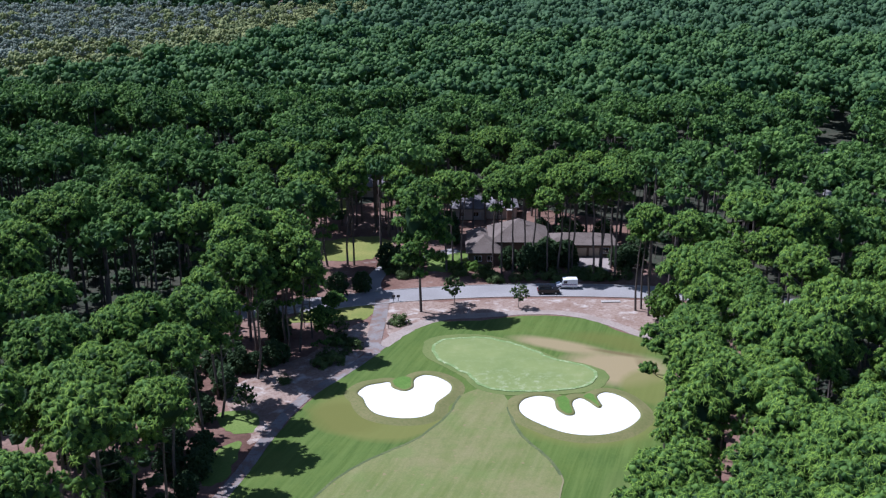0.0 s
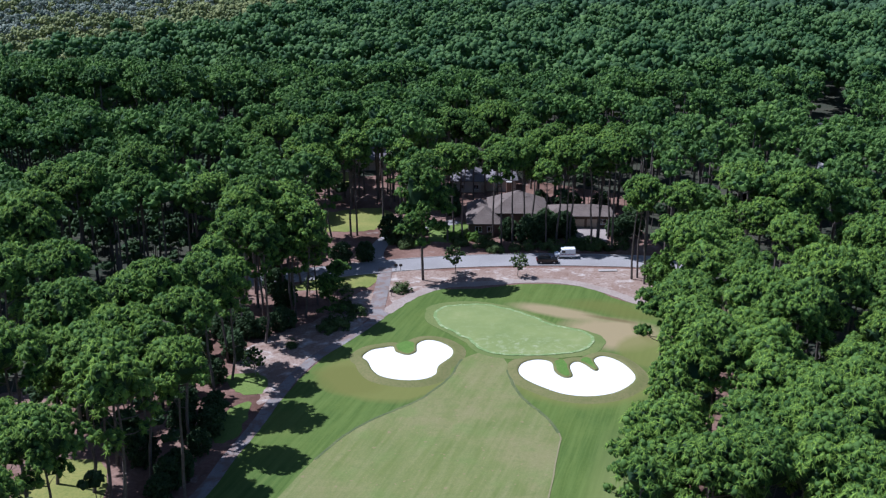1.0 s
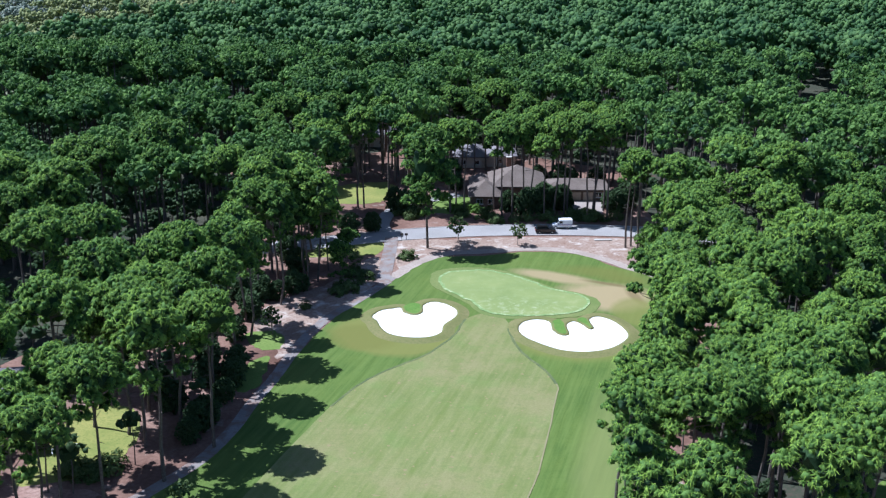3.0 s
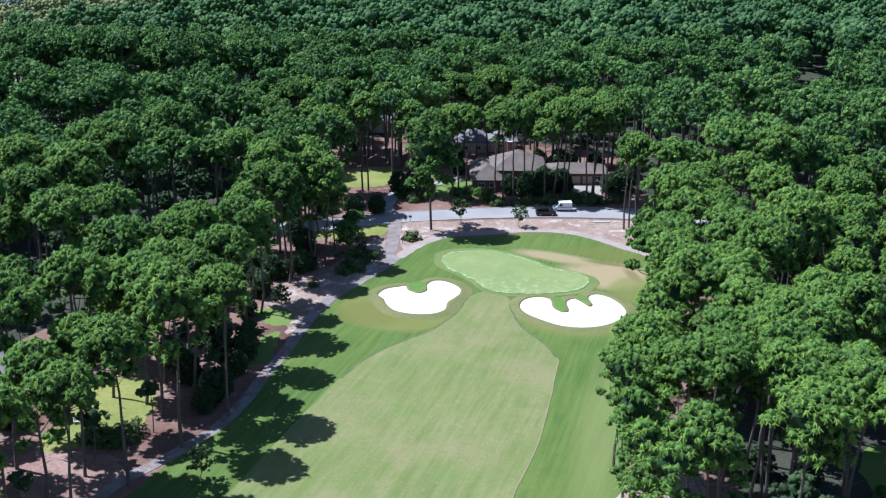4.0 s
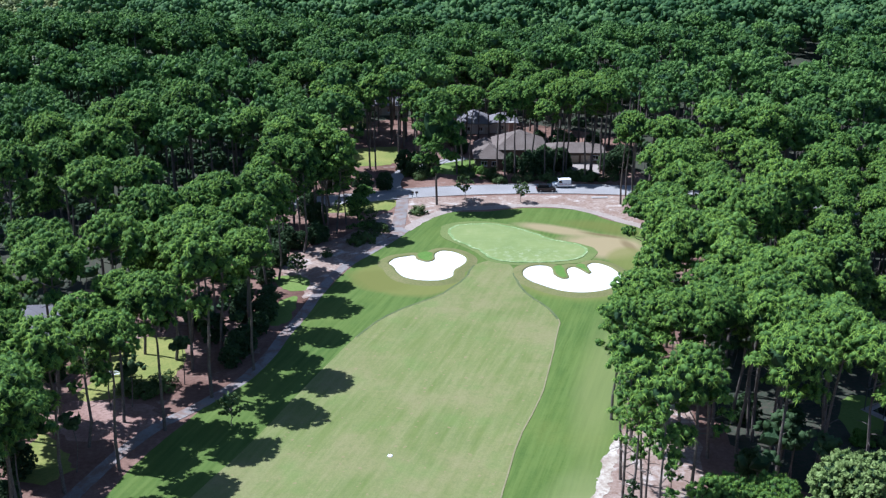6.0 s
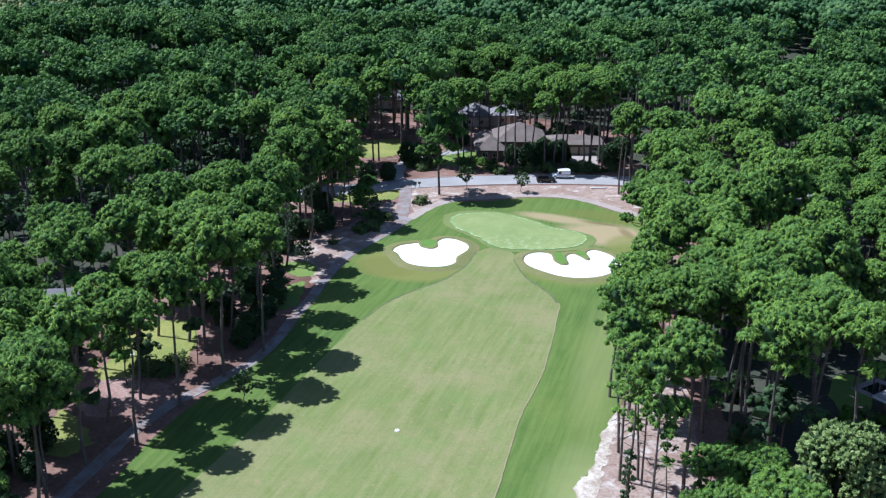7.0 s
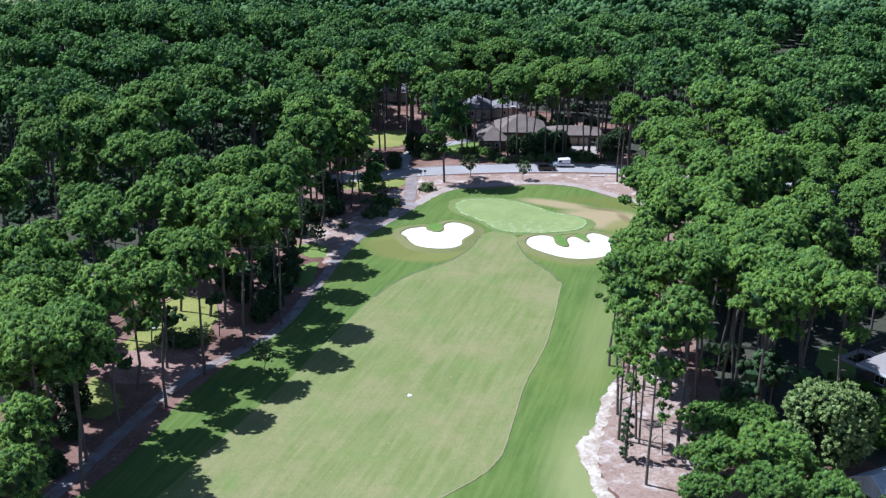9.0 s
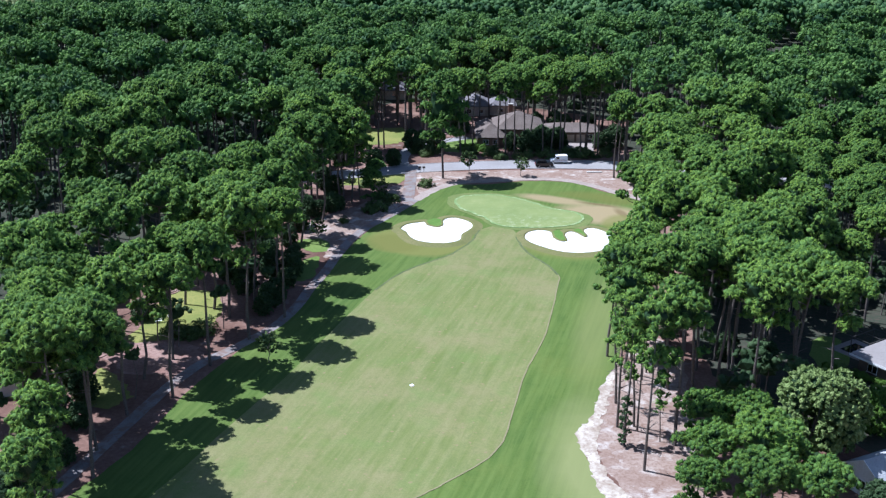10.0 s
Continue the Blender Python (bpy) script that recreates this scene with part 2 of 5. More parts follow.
def make_fairway():
    n = Nodes("fairway_grass")
    broad = n.ramp(n.noise(0.09, 6, 0.65), (0.30, (0.132, 0.163, 0.042)), (0.52, (0.168, 0.185, 0.054)), (0.74, (0.220, 0.210, 0.078)))
    fine = n.noise(4.0, 5, 0.7)
    turn = n.node("ShaderNodeMapping")
    turn.inputs["Rotation"].default_value = (0, 0, radians(18))
    n.link(n.where(), turn.inputs["Vector"])
    stretch = n.node("ShaderNodeMapping")
    stretch.inputs["Scale"].default_value = (1.0, 0.07, 1.0)
    n.link(turn.outputs[0], stretch.inputs["Vector"])
    streak = n.noise(0.9, 5, 0.65, stretch.outputs[0])
    c = n.mix(n.grey(streak, 0.35, 0.7), n.mix(0.35, broad, (0.105, 0.148, 0.04)), n.mix(0.45, broad, (0.27, 0.255, 0.13)))
    dry = n.grey(n.noise(0.045, 5, 0.65), 0.47, 0.64)
    c = n.mix(n.calc("MULTIPLY", dry, 0.65), c, (0.235, 0.205, 0.102))
    lush = n.grey(n.noise(0.16, 3, 0.5), 0.55, 0.68)
    c = n.mix(n.calc("MULTIPLY", lush, 0.4), c, (0.145, 0.205, 0.055))
    speck = n.grey(n.noise(0.9, 6, 0.75), 0.50, 0.68)
    c = n.mix(n.calc("MULTIPLY", speck, 0.30), c, (0.098, 0.125, 0.042))
    c = n.mix(n.grey(fine, 0.40, 0.66), n.mix(0.25, c, (0.07, 0.09, 0.03)), c)
    divot = n.grey(n.noise(1.1, 1, 0.4), 0.70, 0.74)
    c = n.mix(n.calc("MULTIPLY", divot, 0.6), c, (0.24, 0.18, 0.10))
    return n.done(c, 0.9, fine, 0.3, 0.03, 0.15)


def make_green():
    n = Nodes("putting_green_turf")
    broad = n.ramp(n.noise(0.12, 5, 0.6), (0.30, (0.160, 0.205, 0.068)), (0.60, (0.195, 0.235, 0.082)), (0.8, (0.250, 0.270, 0.112)))
    dressing = n.grey(n.noise(0.7, 7, 0.75, None, 0.3), 0.50, 0.74)
    near_edge = n.ellipse(14.0, 166.0, 16.0, 6.0, -10, 0.4, 0.6)
    c = n.mix(n.calc("MULTIPLY", n.calc("MULTIPLY", dressing, n.calc("ADD", n.calc("MULTIPLY", near_edge, 0.75), 0.25)), 0.55), broad, (0.50, 0.51, 0.36))
    fine = n.noise(6.0, 3)
    return n.done(c, 0.85, fine, 0.15, 0.02, 0.2)


def make_rim():
    n = Nodes("top_dressed_turf")
    c = n.mix(n.grey(n.noise(0.8, 6, 0.7, None, 1.0), 0.48, 0.72), (0.170, 0.245, 0.090), (0.42, 0.45, 0.26))
    return n.done(c, 0.9, n.noise(5, 3), 0.2, 0.02, 0.15)


STRAW, ROUGH, FAIRWAY, GREEN, RIM = make_straw(), make_rough(), make_fairway(), make_green(), make_rim()
COLLAR = mottled("collar_grass", (0.120, 0.160, 0.044), (0.165, 0.185, 0.062), (0.100, 0.135, 0.038), 0.15, 3)
LIP = mottled("worn_bunker_lip", (0.135, 0.140, 0.046), (0.175, 0.160, 0.066), (0.105, 0.118, 0.036), 0.2, 2.5)
SANDY_PATH = mottled("sand_covered_path", (0.285, 0.232, 0.196), (0.355, 0.300, 0.262), (0.235, 0.180, 0.150), 0.2, 2.0, 0.95, 0.3, 0.03, 0.1)
TAN_EDGE = mottled("dry_cut_line", (0.195, 0.175, 0.09), (0.24, 0.21, 0.115), (0.16, 0.15, 0.07), 0.2, 3)
DARK_EDGE = mottled("shaggy_cut_line", (0.085, 0.11, 0.045), (0.13, 0.145, 0.06), (0.06, 0.08, 0.03), 0.3, 3)
TUFT_GRASS = mottled("tongue_grass", (0.085, 0.17, 0.028), (0.12, 0.20, 0.04), (0.06, 0.12, 0.02), 0.4, 4)
# Scrub floor kept pale: distance haze is painted into its gaps.
SCRUB_FLOOR = mottled("hazed_scrub_floor", (0.15, 0.165, 0.115), (0.22, 0.22, 0.14), (0.12, 0.125, 0.09), 0.03, 0.6)
LAWN = mottled("lawn_grass", (0.165, 0.185, 0.045), (0.25, 0.235, 0.068), (0.11, 0.15, 0.035), 0.12, 2.5)
LAWN_LUSH = mottled("lush_lawn_grass", (0.11, 0.165, 0.035), (0.15, 0.20, 0.05), (0.09, 0.14, 0.025), 0.15, 2.5)
SAND = mottled("bunker_sand", (0.70, 0.685, 0.65), (0.77, 0.76, 0.73), (0.62, 0.60, 0.565), 0.25, 2.5, 0.95, 0.6, 0.08, 0.05)
WASTE = mottled("bleached_sand", (0.30, 0.24, 0.185), (0.56, 0.505, 0.43), (0.21, 0.145, 0.108), 0.35, 1.5, 0.95, 0.4, 0.05, 0.1)
SOIL = make_soil()
PATH = make_path()
RED_STRAW = mottled("fresh_pine_straw", (0.23, 0.135, 0.108), (0.32, 0.215, 0.18), (0.15, 0.085, 0.066), 0.2, 1.8, 0.95, 0.5, 0.08, 0.1)
ROAD = mottled("pale_asphalt", (0.25, 0.235, 0.23), (0.31, 0.295, 0.29), (0.21, 0.195, 0.19), 0.08, 4, 0.92, 0.2, 0.02)
KERB = mottled("kerb_concrete", (0.36, 0.33, 0.30), (0.46, 0.43, 0.40), (0.28, 0.26, 0.24), 0.3, 3)
DRIVE = mottled("pinkish_concrete", (0.25, 0.21, 0.19), (0.32, 0.275, 0.25), (0.21, 0.175, 0.155), 0.15, 3)
SHINGLE = mottled("grey_brown_shingle", (0.140, 0.110, 0.096), (0.185, 0.152, 0.134), (0.108, 0.086, 0.076), 0.35, 3.5, 0.95, 0.6, 0.05)
SHINGLE_PALE = mottled("pale_grey_shingle", (0.165, 0.152, 0.16), (0.215, 0.20, 0.21), (0.135, 0.122, 0.13), 0.35, 3.5, 0.95, 0.6, 0.05)
ROOF_PALE = mottled("bleached_shingle", (0.34, 0.345, 0.355), (0.42, 0.425, 0.44), (0.28, 0.285, 0.295), 0.35, 3.5, 0.95, 0.6, 0.05)
ROOF_FLAT = mottled("beige_membrane", (0.25, 0.225, 0.215), (0.30, 0.27, 0.26), (0.21, 0.19, 0.18), 0.2, 2, 0.9, 0.2, 0.02)
WALL = mottled("brown_siding", (0.135, 0.095, 0.075), (0.17, 0.125, 0.10), (0.10, 0.07, 0.055), 0.5, 4)
WALL_PALE = mottled("cream_stucco", (0.52, 0.46, 0.40), (0.58, 0.53, 0.47), (0.46, 0.40, 0.35), 0.5, 4)
WHITE = mottled("white_paint", (0.74, 0.74, 0.73), (0.80, 0.80, 0.79), (0.66, 0.66, 0.65), 0.8, 5, 0.5)
DARK_METAL = mottled("dark_bronze_metal", (0.035, 0.032, 0.030), (0.05, 0.046, 0.042), (0.07, 0.065, 0.06), 1, 8, 0.45, 0.1, 0.01, 0.5)
TIMBER = mottled("weathered_timber", (0.42, 0.34, 0.27), (0.52, 0.44, 0.36), (0.32, 0.25, 0.20), 0.6, 6)
BRICK = mottled("chimney_brick", (0.19, 0.10, 0.075), (0.25, 0.14, 0.105), (0.15, 0.085, 0.065), 1.0, 6)
RUBBER = Nodes("black_rubber").done((0.02, 0.02, 0.02), 0.85)
CAR_PAINT = Nodes("black_car_paint").done((0.012, 0.013, 0.016), 0.22, spec=0.6)
TRUCK_WHITE = Nodes("white_truck_paint").done((0.80, 0.81, 0.82), 0.3, spec=0.5)
STRIPE_BLUE = Nodes("blue_stripe").done((0.03, 0.06, 0.25), 0.35)
STRIPE_RED = Nodes("red_stripe").done((0.45, 0.03, 0.03), 0.35)
CHROME = Nodes("wheel_alloy").done((0.45, 0.45, 0.46), 0.35)
CHROME.node_tree.nodes["Principled BSDF"].inputs["Metallic"].default_value = 0.9
LAMP_RED = Nodes("tail_lamp_red").done((0.30, 0.01, 0.01), 0.2)
LAMP_CLEAR = Nodes("headlamp_clear").done((0.55, 0.56, 0.58), 0.12)
GLASS = Nodes("tinted_glass").done((0.015, 0.018, 0.022), 0.06, spec=0.8)


# ---- mesh helpers ----
def part(name, bm, material, parent=None, label="", smooth=False):
    """Links a bmesh, or a mesh, as one object under its thing."""
    if isinstance(bm, bmesh.types.BMesh):
        me = bpy.data.meshes.new(name)
        bm.to_mesh(me)
        bm.free()
        me.materials.append(material)
        if smooth:
            me.polygons.foreach_set("use_smooth", [True] * len(me.polygons))
    else:
        me = bm
    ob = new(name, me)
    if parent is not None:
        ob.parent = parent
    if label:
        ob["label"] = label
    return ob


def thing(name, x, y, z=0.0, turn=0.0, label="", category="", group="", kind=""):
    ob = new(name)
    ob.matrix_basis = pose(x, y, z, 0, 0, turn)
    return tagged(ob, label, category, group, kind)


def box(bm, x0, y0, z0, x1, y1, z1, bevel=0.0):
    r = bmesh.ops.create_cube(bm, size=1.0, matrix=Matrix.Translation(((x0 + x1) / 2, (y0 + y1) / 2, (z0 + z1) / 2)) @ Matrix.Diagonal((x1 - x0, y1 - y0, z1 - z0, 1)))
    if bevel:
        edges = {e for v in r["verts"] for e in v.link_edges}
        bmesh.ops.bevel(bm, geom=list(edges), offset=bevel, segments=1, affect="EDGES")
    return bm


def boxed(*args, **kw):
    return box(bmesh.new(), *args, **kw)


def smooth_line(points, closed, steps=6):
    """Catmull-Rom through the points."""
    n = len(points)
    out = []
    for i in range(n if closed else n - 1):
        p = [Vector(points[(i + k) % n] if closed else points[min(max(i + k, 0), n - 1)]) for k in (-1, 0, 1, 2)]
        for s in range(steps):
            t = s / steps
            out.append(0.5 * (2 * p[1] + (p[2] - p[0]) * t + (2 * p[0] - 5 * p[1] + 4 * p[2] - p[3]) * t * t + (3 * p[1] - p[0] - 3 * p[2] + p[3]) * t ** 3))
    if not closed:
        out.append(Vector(points[-1]))
    return out


def ragged(line, amount, scale, seed):
    return [p + Vector((noise.noise((p.x * scale, p.y * scale, seed)), noise.noise((p.x * scale, p.y * scale, seed + 9.7)))) * amount for p in line]


def sheet(name, outline, z, material, label, category, rag=0.0, depth=0.3, steps=6, scale=0.7):
    """A patch of ground with a curved outline and a skirt that goes into the earth."""
    line = smooth_line(outline, True, steps)
    if rag:
        line = ragged(line, rag, scale, len(outline) * 0.37)
    bm = bmesh.new()
    face = bm.faces.new([bm.verts.new((p.x, p.y, z)) for p in line])
    if face.normal.z < 0 or sum(a.x * b.y - b.x * a.y for a, b in zip(line, line[1:] + line[:1])) < 0:
        face.normal_flip()
    rim = bmesh.ops.extrude_edge_only(bm, edges=list(face.edges))
    for v in (g for g in rim["geom"] if isinstance(g, bmesh.types.BMVert)):
        v.co.z -= depth
    bmesh.ops.triangulate(bm, faces=[f for f in bm.faces if len(f.verts) > 4])
    return tagged(part(name, bm, material), label, category, kind="structure")


def ribbon(name, line, width, z, material, label="", category="", parent=None, closed=False, steps=6, depth=0.3, rag=0.0):
    """A strip along a curved line, with its sides."""
    pts = smooth_line(line, closed, steps)
    if rag:
        pts = ragged(pts, rag, 0.5, 3.1)
    bm = bmesh.new()
    rows = []
    n = len(pts)
    for i, p in enumerate(pts):
        a = pts[(i - 1) % n] if closed or i else p
        b = pts[(i + 1) % n] if closed or i < n - 1 else p
        d = (b - a).normalized()
        side = Vector((-d.y, d.x)) * width * 0.5
        rows.append([bm.verts.new((q.x, q.y, zz)) for q, zz in ((p + side, z - depth), (p + side, z), (p - side, z), (p - side, z - depth))])
    for i in range(n if closed else n - 1):
        a, b = rows[i], rows[(i + 1) % n]
        for k in range(3):
            bm.faces.new((a[k], a[k + 1], b[k + 1], b[k]))
    bmesh.ops.recalc_face_normals(bm, faces=bm.faces)
    ob = part(name, bm, material, parent)
    return tagged(ob, label, category, kind="structure") if category else ob


# ---- ground ----
def ground_sheet():
    bm = bmesh.new()
    bmesh.ops.create_grid(bm, x_segments=40, y_segments=40, size=2400, matrix=Matrix.Translation((0, 900, 0)))
    tagged(part("ground", bm, STRAW), "forest floor of reddish-brown pine straw and sandy soil", "ground", kind="structure")


ground_sheet()

WEST_EDGE = [(-58, 44), (-53, 57), (-47.8, 69), (-43.9, 85), (-40, 96), (-33.4, 113), (-29.2, 126), (-26.7, 135.2), (-25.0, 144), (-22.8, 153), (-20.1, 161),
             (-16.9, 167), (-12.7, 175.5), (-9.1, 184), (-5.2, 191), (-1.0, 194.6), (7.9, 195.6), (15.9, 198.2)]
EAST_EDGE = [(23.7, 198.4), (30.1, 196), (34.6, 190), (41.3, 184), (42, 176), (39.5, 165), (36.5, 155), (33, 142), (29.5, 128), (25.5, 110), (22.5, 97), (20, 91.6), (17.6, 85),
             (15.8, 79), (13.2, 74), (13.1, 69), (13.5, 63), (14.2, 57.8), (15, 44)]
sheet("rough", WEST_EDGE + EAST_EDGE, 0.05, ROUGH, "mown rough of deep green grass with tan dry patches", "grass", rag=0.25)

FAIRWAY_LINE = [(-45, 50), (-42.5, 58), (-39.6, 65), (-36, 75), (-30, 90), (-23.2, 110.5), (-17.6, 126), (-13.4, 134.2), (-8.3, 140.2), (-3.6, 144.8), (1.0, 152.6), (3.4, 160.4),
                (9.0, 164.0), (11.6, 156.5), (12.2, 147.5), (15.8, 139), (17.3, 133.8), (16.3, 127.7), (12.0, 107.4), (7.2, 92.5), (4.2, 79.8), (2.6, 72.6), (0.3, 67.7), (-2.3, 64.6),
                (-5, 61.9), (-8, 59.2), (-14, 54), (-25, 49)]
sheet("fairway", FAIRWAY_LINE, 0.09, FAIRWAY, "closely mown olive-green fairway with faint mowing streaks", "grass", rag=0.12)
ribbon("fairway_trim", FAIRWAY_LINE[13:27], 0.22, 0.105, TAN_EDGE, "thin dry tan cut line edging the fairway", "trim", rag=0.15)
ribbon("fairway_trim", FAIRWAY_LINE[6:12], 0.4, 0.11, DARK_EDGE, "dark shaggy cut line edging the fairway", "trim", rag=0.2)
ribbon("fairway_trim", [(11.0, 156.2), (12.2, 147.5), (15.8, 139.2), (17.2, 134.2)], 0.5, 0.12, DARK_EDGE, "dark shaggy cut line edging the fairway", "trim", rag=0.2)

GREEN_LINE = [(-1.3, 180.0), (-0.6, 183.8), (2.3, 185.8), (7.6, 186.5), (12.3, 184.7), (15.9, 181.5), (20.4, 176.3), (24.6, 173.9), (26.9, 171.5), (27.0, 168.3), (24.9, 164.8),
              (20.9, 163), (15.2, 162.2), (9.6, 162.8), (6.7, 165), (4.9, 169), (2.0, 172.7), (-0.5, 176.2)]
MID = Vector((13, 174))
sheet("green_apron", [tuple(MID + (Vector(p) - MID) * 1.13) for p in GREEN_LINE], 0.10, COLLAR, "olive collar of grass round the putting green", "grass", rag=0.3)
sheet("putting_green", GREEN_LINE, 0.16, GREEN, "pale green putting green with whitish top dressing", "golf green", rag=0.15)
ribbon("green_trim", [tuple(MID + (Vector(p) - MID) * 0.985) for p in GREEN_LINE], 0.6, 0.18, RIM, "whitish dressed rim of the putting green", "trim", closed=True, rag=0.5)


def bunker(outline, label, rise):
    """White sand in a shallow dish, with a grass lip all round it."""
    pts = smooth_line(outline, True, 5)
    area = sum(a.x * b.y - b.x * a.y for a, b in zip(pts, pts[1:] + pts[:1]))
    if area < 0:
        pts.reverse()
    n = len(pts)
    normals = []
    for i in range(n):
        d = (pts[(i + 2) % n] - pts[i - 2]).normalized()
        normals.append(Vector((d.y, -d.x)))
    base = thing("sand_bunker", 0, 0, 0, 0, label, "sand bunker", kind="structure")
    bm = bmesh.new()
    bm.faces.new([bm.verts.new((p.x + q.x * 0.1, p.y + q.y * 0.1, 0.17)) for p, q in zip(pts, normals)])
    bmesh.ops.triangulate(bm, faces=bm.faces[:])
    part("sand", bm, SAND, base)
    bm = bmesh.new()
    rings = [[bm.verts.new((p.x + q.x * off, p.y + q.y * off, z)) for p, q in zip(pts, normals)] for off, z in ((0.02, 0.10), (0.12, rise * 0.9), (0.5, rise), (1.3, rise * 0.55), (2.4, 0.04))]
    for a, b in zip(rings, rings[1:]):
        for i in range(n):
            bm.faces.new((a[i], a[(i + 1) % n], b[(i + 1) % n], b[i]))
    bmesh.ops.recalc_face_normals(bm, faces=bm.faces)
    part("grass_lip", bm, LIP, base, "raised olive grass lip", True)
    return base


LEFT_BUNKER = [(-13.4, 161.0), (-12.1, 163.8), (-9.9, 164.9), (-8.5, 165.3), (-7.9, 163.2), (-5.9, 161.8), (-4.3, 163.2), (-4.2, 166.6), (-2.6, 168.4), (-0.3, 167.6), (1.8, 164.6),
               (1.5, 161.2), (-0.6, 157.4), (-1.1, 154.0), (-3.3, 152.0), (-6.8, 151.8), (-9.9, 153.2), (-11.5, 155.9), (-12.3, 158.8)]
RIGHT_BUNKER = [(12.9, 156.6), (14.1, 159.2), (16.5, 160.3), (18.5, 159.2), (18.7, 155.4), (20.1, 153.1), (21.6, 153.8), (21.6, 157.8), (22.9, 159.5), (24.1, 158.4), (25.4, 155.9), (26.3, 156.8),
                (26.0, 160.4), (27.8, 161.9), (30.3, 159.6), (31.8, 154.6), (30.7, 151.1), (27.5, 147.7), (23.4, 146.3), (19.2, 147.1), (15.2, 150.5), (13.2, 153.5)]
bunker(LEFT_BUNKER, "kidney-shaped white sand bunker with one grass tongue", 0.34)
bunker(RIGHT_BUNKER, "white sand bunker with two rounded grass tongues", 0.34)
for nm, line in (("left", [(-8.0, 165.8), (-7.3, 163.6), (-5.9, 162.4), (-4.8, 163.6), (-4.7, 166.5), (-6.2, 167.6)]),
                 ("mid", [(19.0, 159.0), (19.2, 155.8), (20.2, 153.8), (21.1, 154.4), (21.1, 157.9), (20.5, 160.2)]),
                 ("right", [(23.6, 159.8), (24.6, 158.4), (25.5, 156.6), (25.9, 157.2), (25.5, 160.3), (24.6, 161.3)])):
    sheet("grass_tongue", line, 0.33, TUFT_GRASS, "tongue of long green grass reaching into the sand", "grass", rag=0.1)

# cart path and roads
PATH_WEST = [(-60, 44), (-55.2, 58), (-51.8, 70), (-49.3, 79), (-47, 87), (-43.4, 95.5), (-38.2, 102.5), (-33.6, 110.5), (-31, 119), (-29.5, 127.2), (-27.7, 134.8), (-26.2, 143.3),
             (-24.3, 152.2), (-21.6, 160.4), (-17.9, 167.2), (-13.9, 174.8), (-10.6, 182), (-7.5, 188.2), (-3.6, 193.6), (1.5, 197.3), (8.0, 198.3), (16, 200.2), (22.5, 200.4), (28, 198.8), (33.5, 194.3),
             (38, 189), (42.5, 184.6), (45.5, 180.5)]
ribbon("cart_path", PATH_WEST[:17], 2.0, 0.07, PATH, "narrow grey concrete cart path beside the rough", "path", rag=0.15)
ribbon("cart_path", PATH_WEST[16:], 2.5, 0.066, SANDY_PATH, "sand-covered cart path curving behind the green", "path", rag=0.35)
ribbon("cart_path", [(-12.2, 178.5), (-12.3, 184), (-12.1, 192), (-11.9, 200), (-11.9, 208)], 2.9, 0.075, PATH, "narrow grey concrete cart path joining the road", "path")
ROAD_LINE = [(-72, 185.4), (-45, 197), (-28, 203.2), (-12, 208.8), (-2, 211.3), (10, 213.2), (26, 214.2), (42, 213.4), (56, 211), (80, 203), (115, 188)]
ribbon("road", ROAD_LINE, 7.6, 0.06, ROAD, "pale sunlit two-lane asphalt road", "road")
for off in (-4.0, 4.0):
    shifted = [(x + off * 0.06, y + off) for x, y in ROAD_LINE]
    ribbon("kerb", shifted, 0.2, 0.15, KERB, "low pale concrete kerb along the road", "kerb")
ribbon("driveway", [(-13.2, 210), (-14.5, 216), (-14.2, 222), (-12.2, 229), (-6, 236), (4, 243)], 3.6, 0.05, ROAD, "curved pale driveway under pines", "driveway")
sheet("driveway", [(31.6, 226), (36, 225.4), (38.4, 229), (39.5, 238), (31.6, 238), (31, 232)], 0.05, DRIVE, "wide pinkish concrete driveway before the house", "driveway")
ribbon("road_verge", [(5, 205.8), (14, 207.2), (24, 208.2), (34, 207.6), (42, 207.2)], 1.3, 0.03, WASTE, "strip of bleached sand beside the road", "sand", rag=0.6)
ribbon("lane", [(114, 300), (120, 318), (129, 344), (138, 370)], 6.0, 0.05, ROAD, "pale lane running off between the pines", "road")
sheet("waste_sand", [(20.2, 92.0), (17.4, 85), (15.7, 79.2), (12.6, 73.4), (13.0, 69), (13.3, 63), (14, 57), (15, 44), (19, 44), (17.2, 57.8), (15.9, 61), (15.0, 66), (15.1, 71), (17.0, 78), (19.0, 85), (20.9, 91)],
      0.065, WASTE, "bleached white sand strip between grass and pine straw", "sand", rag=0.8, steps=10, scale=0.9)
# dark sheets that paint the shade below the pines onto the floor
sheet("forest_floor", [(-900, 262), (-60, 262), (0, 300), (60, 262), (900, 262), (900, 1100), (-900, 1100)], 0.02, SHADED_FLOOR, "forest floor of needle litter, coloured dark like shade", "ground", steps=1)
sheet("forest_floor", [(-180, 60), (-88, 60), (-72, 140), (-50, 150), (-46, 190), (-60, 262), (-180, 262)], 0.02, SHADED_FLOOR, "forest floor of needle litter, coloured dark like shade", "ground", rag=2.0)
sheet("forest_floor", [(180, 60), (66, 66), (47, 76), (37, 90), (37, 108), (43, 132), (50, 150), (56, 190), (56, 262), (180, 262)], 0.02, SHADED_FLOOR, "forest floor of needle litter, coloured dark like shade", "ground", rag=2.0)
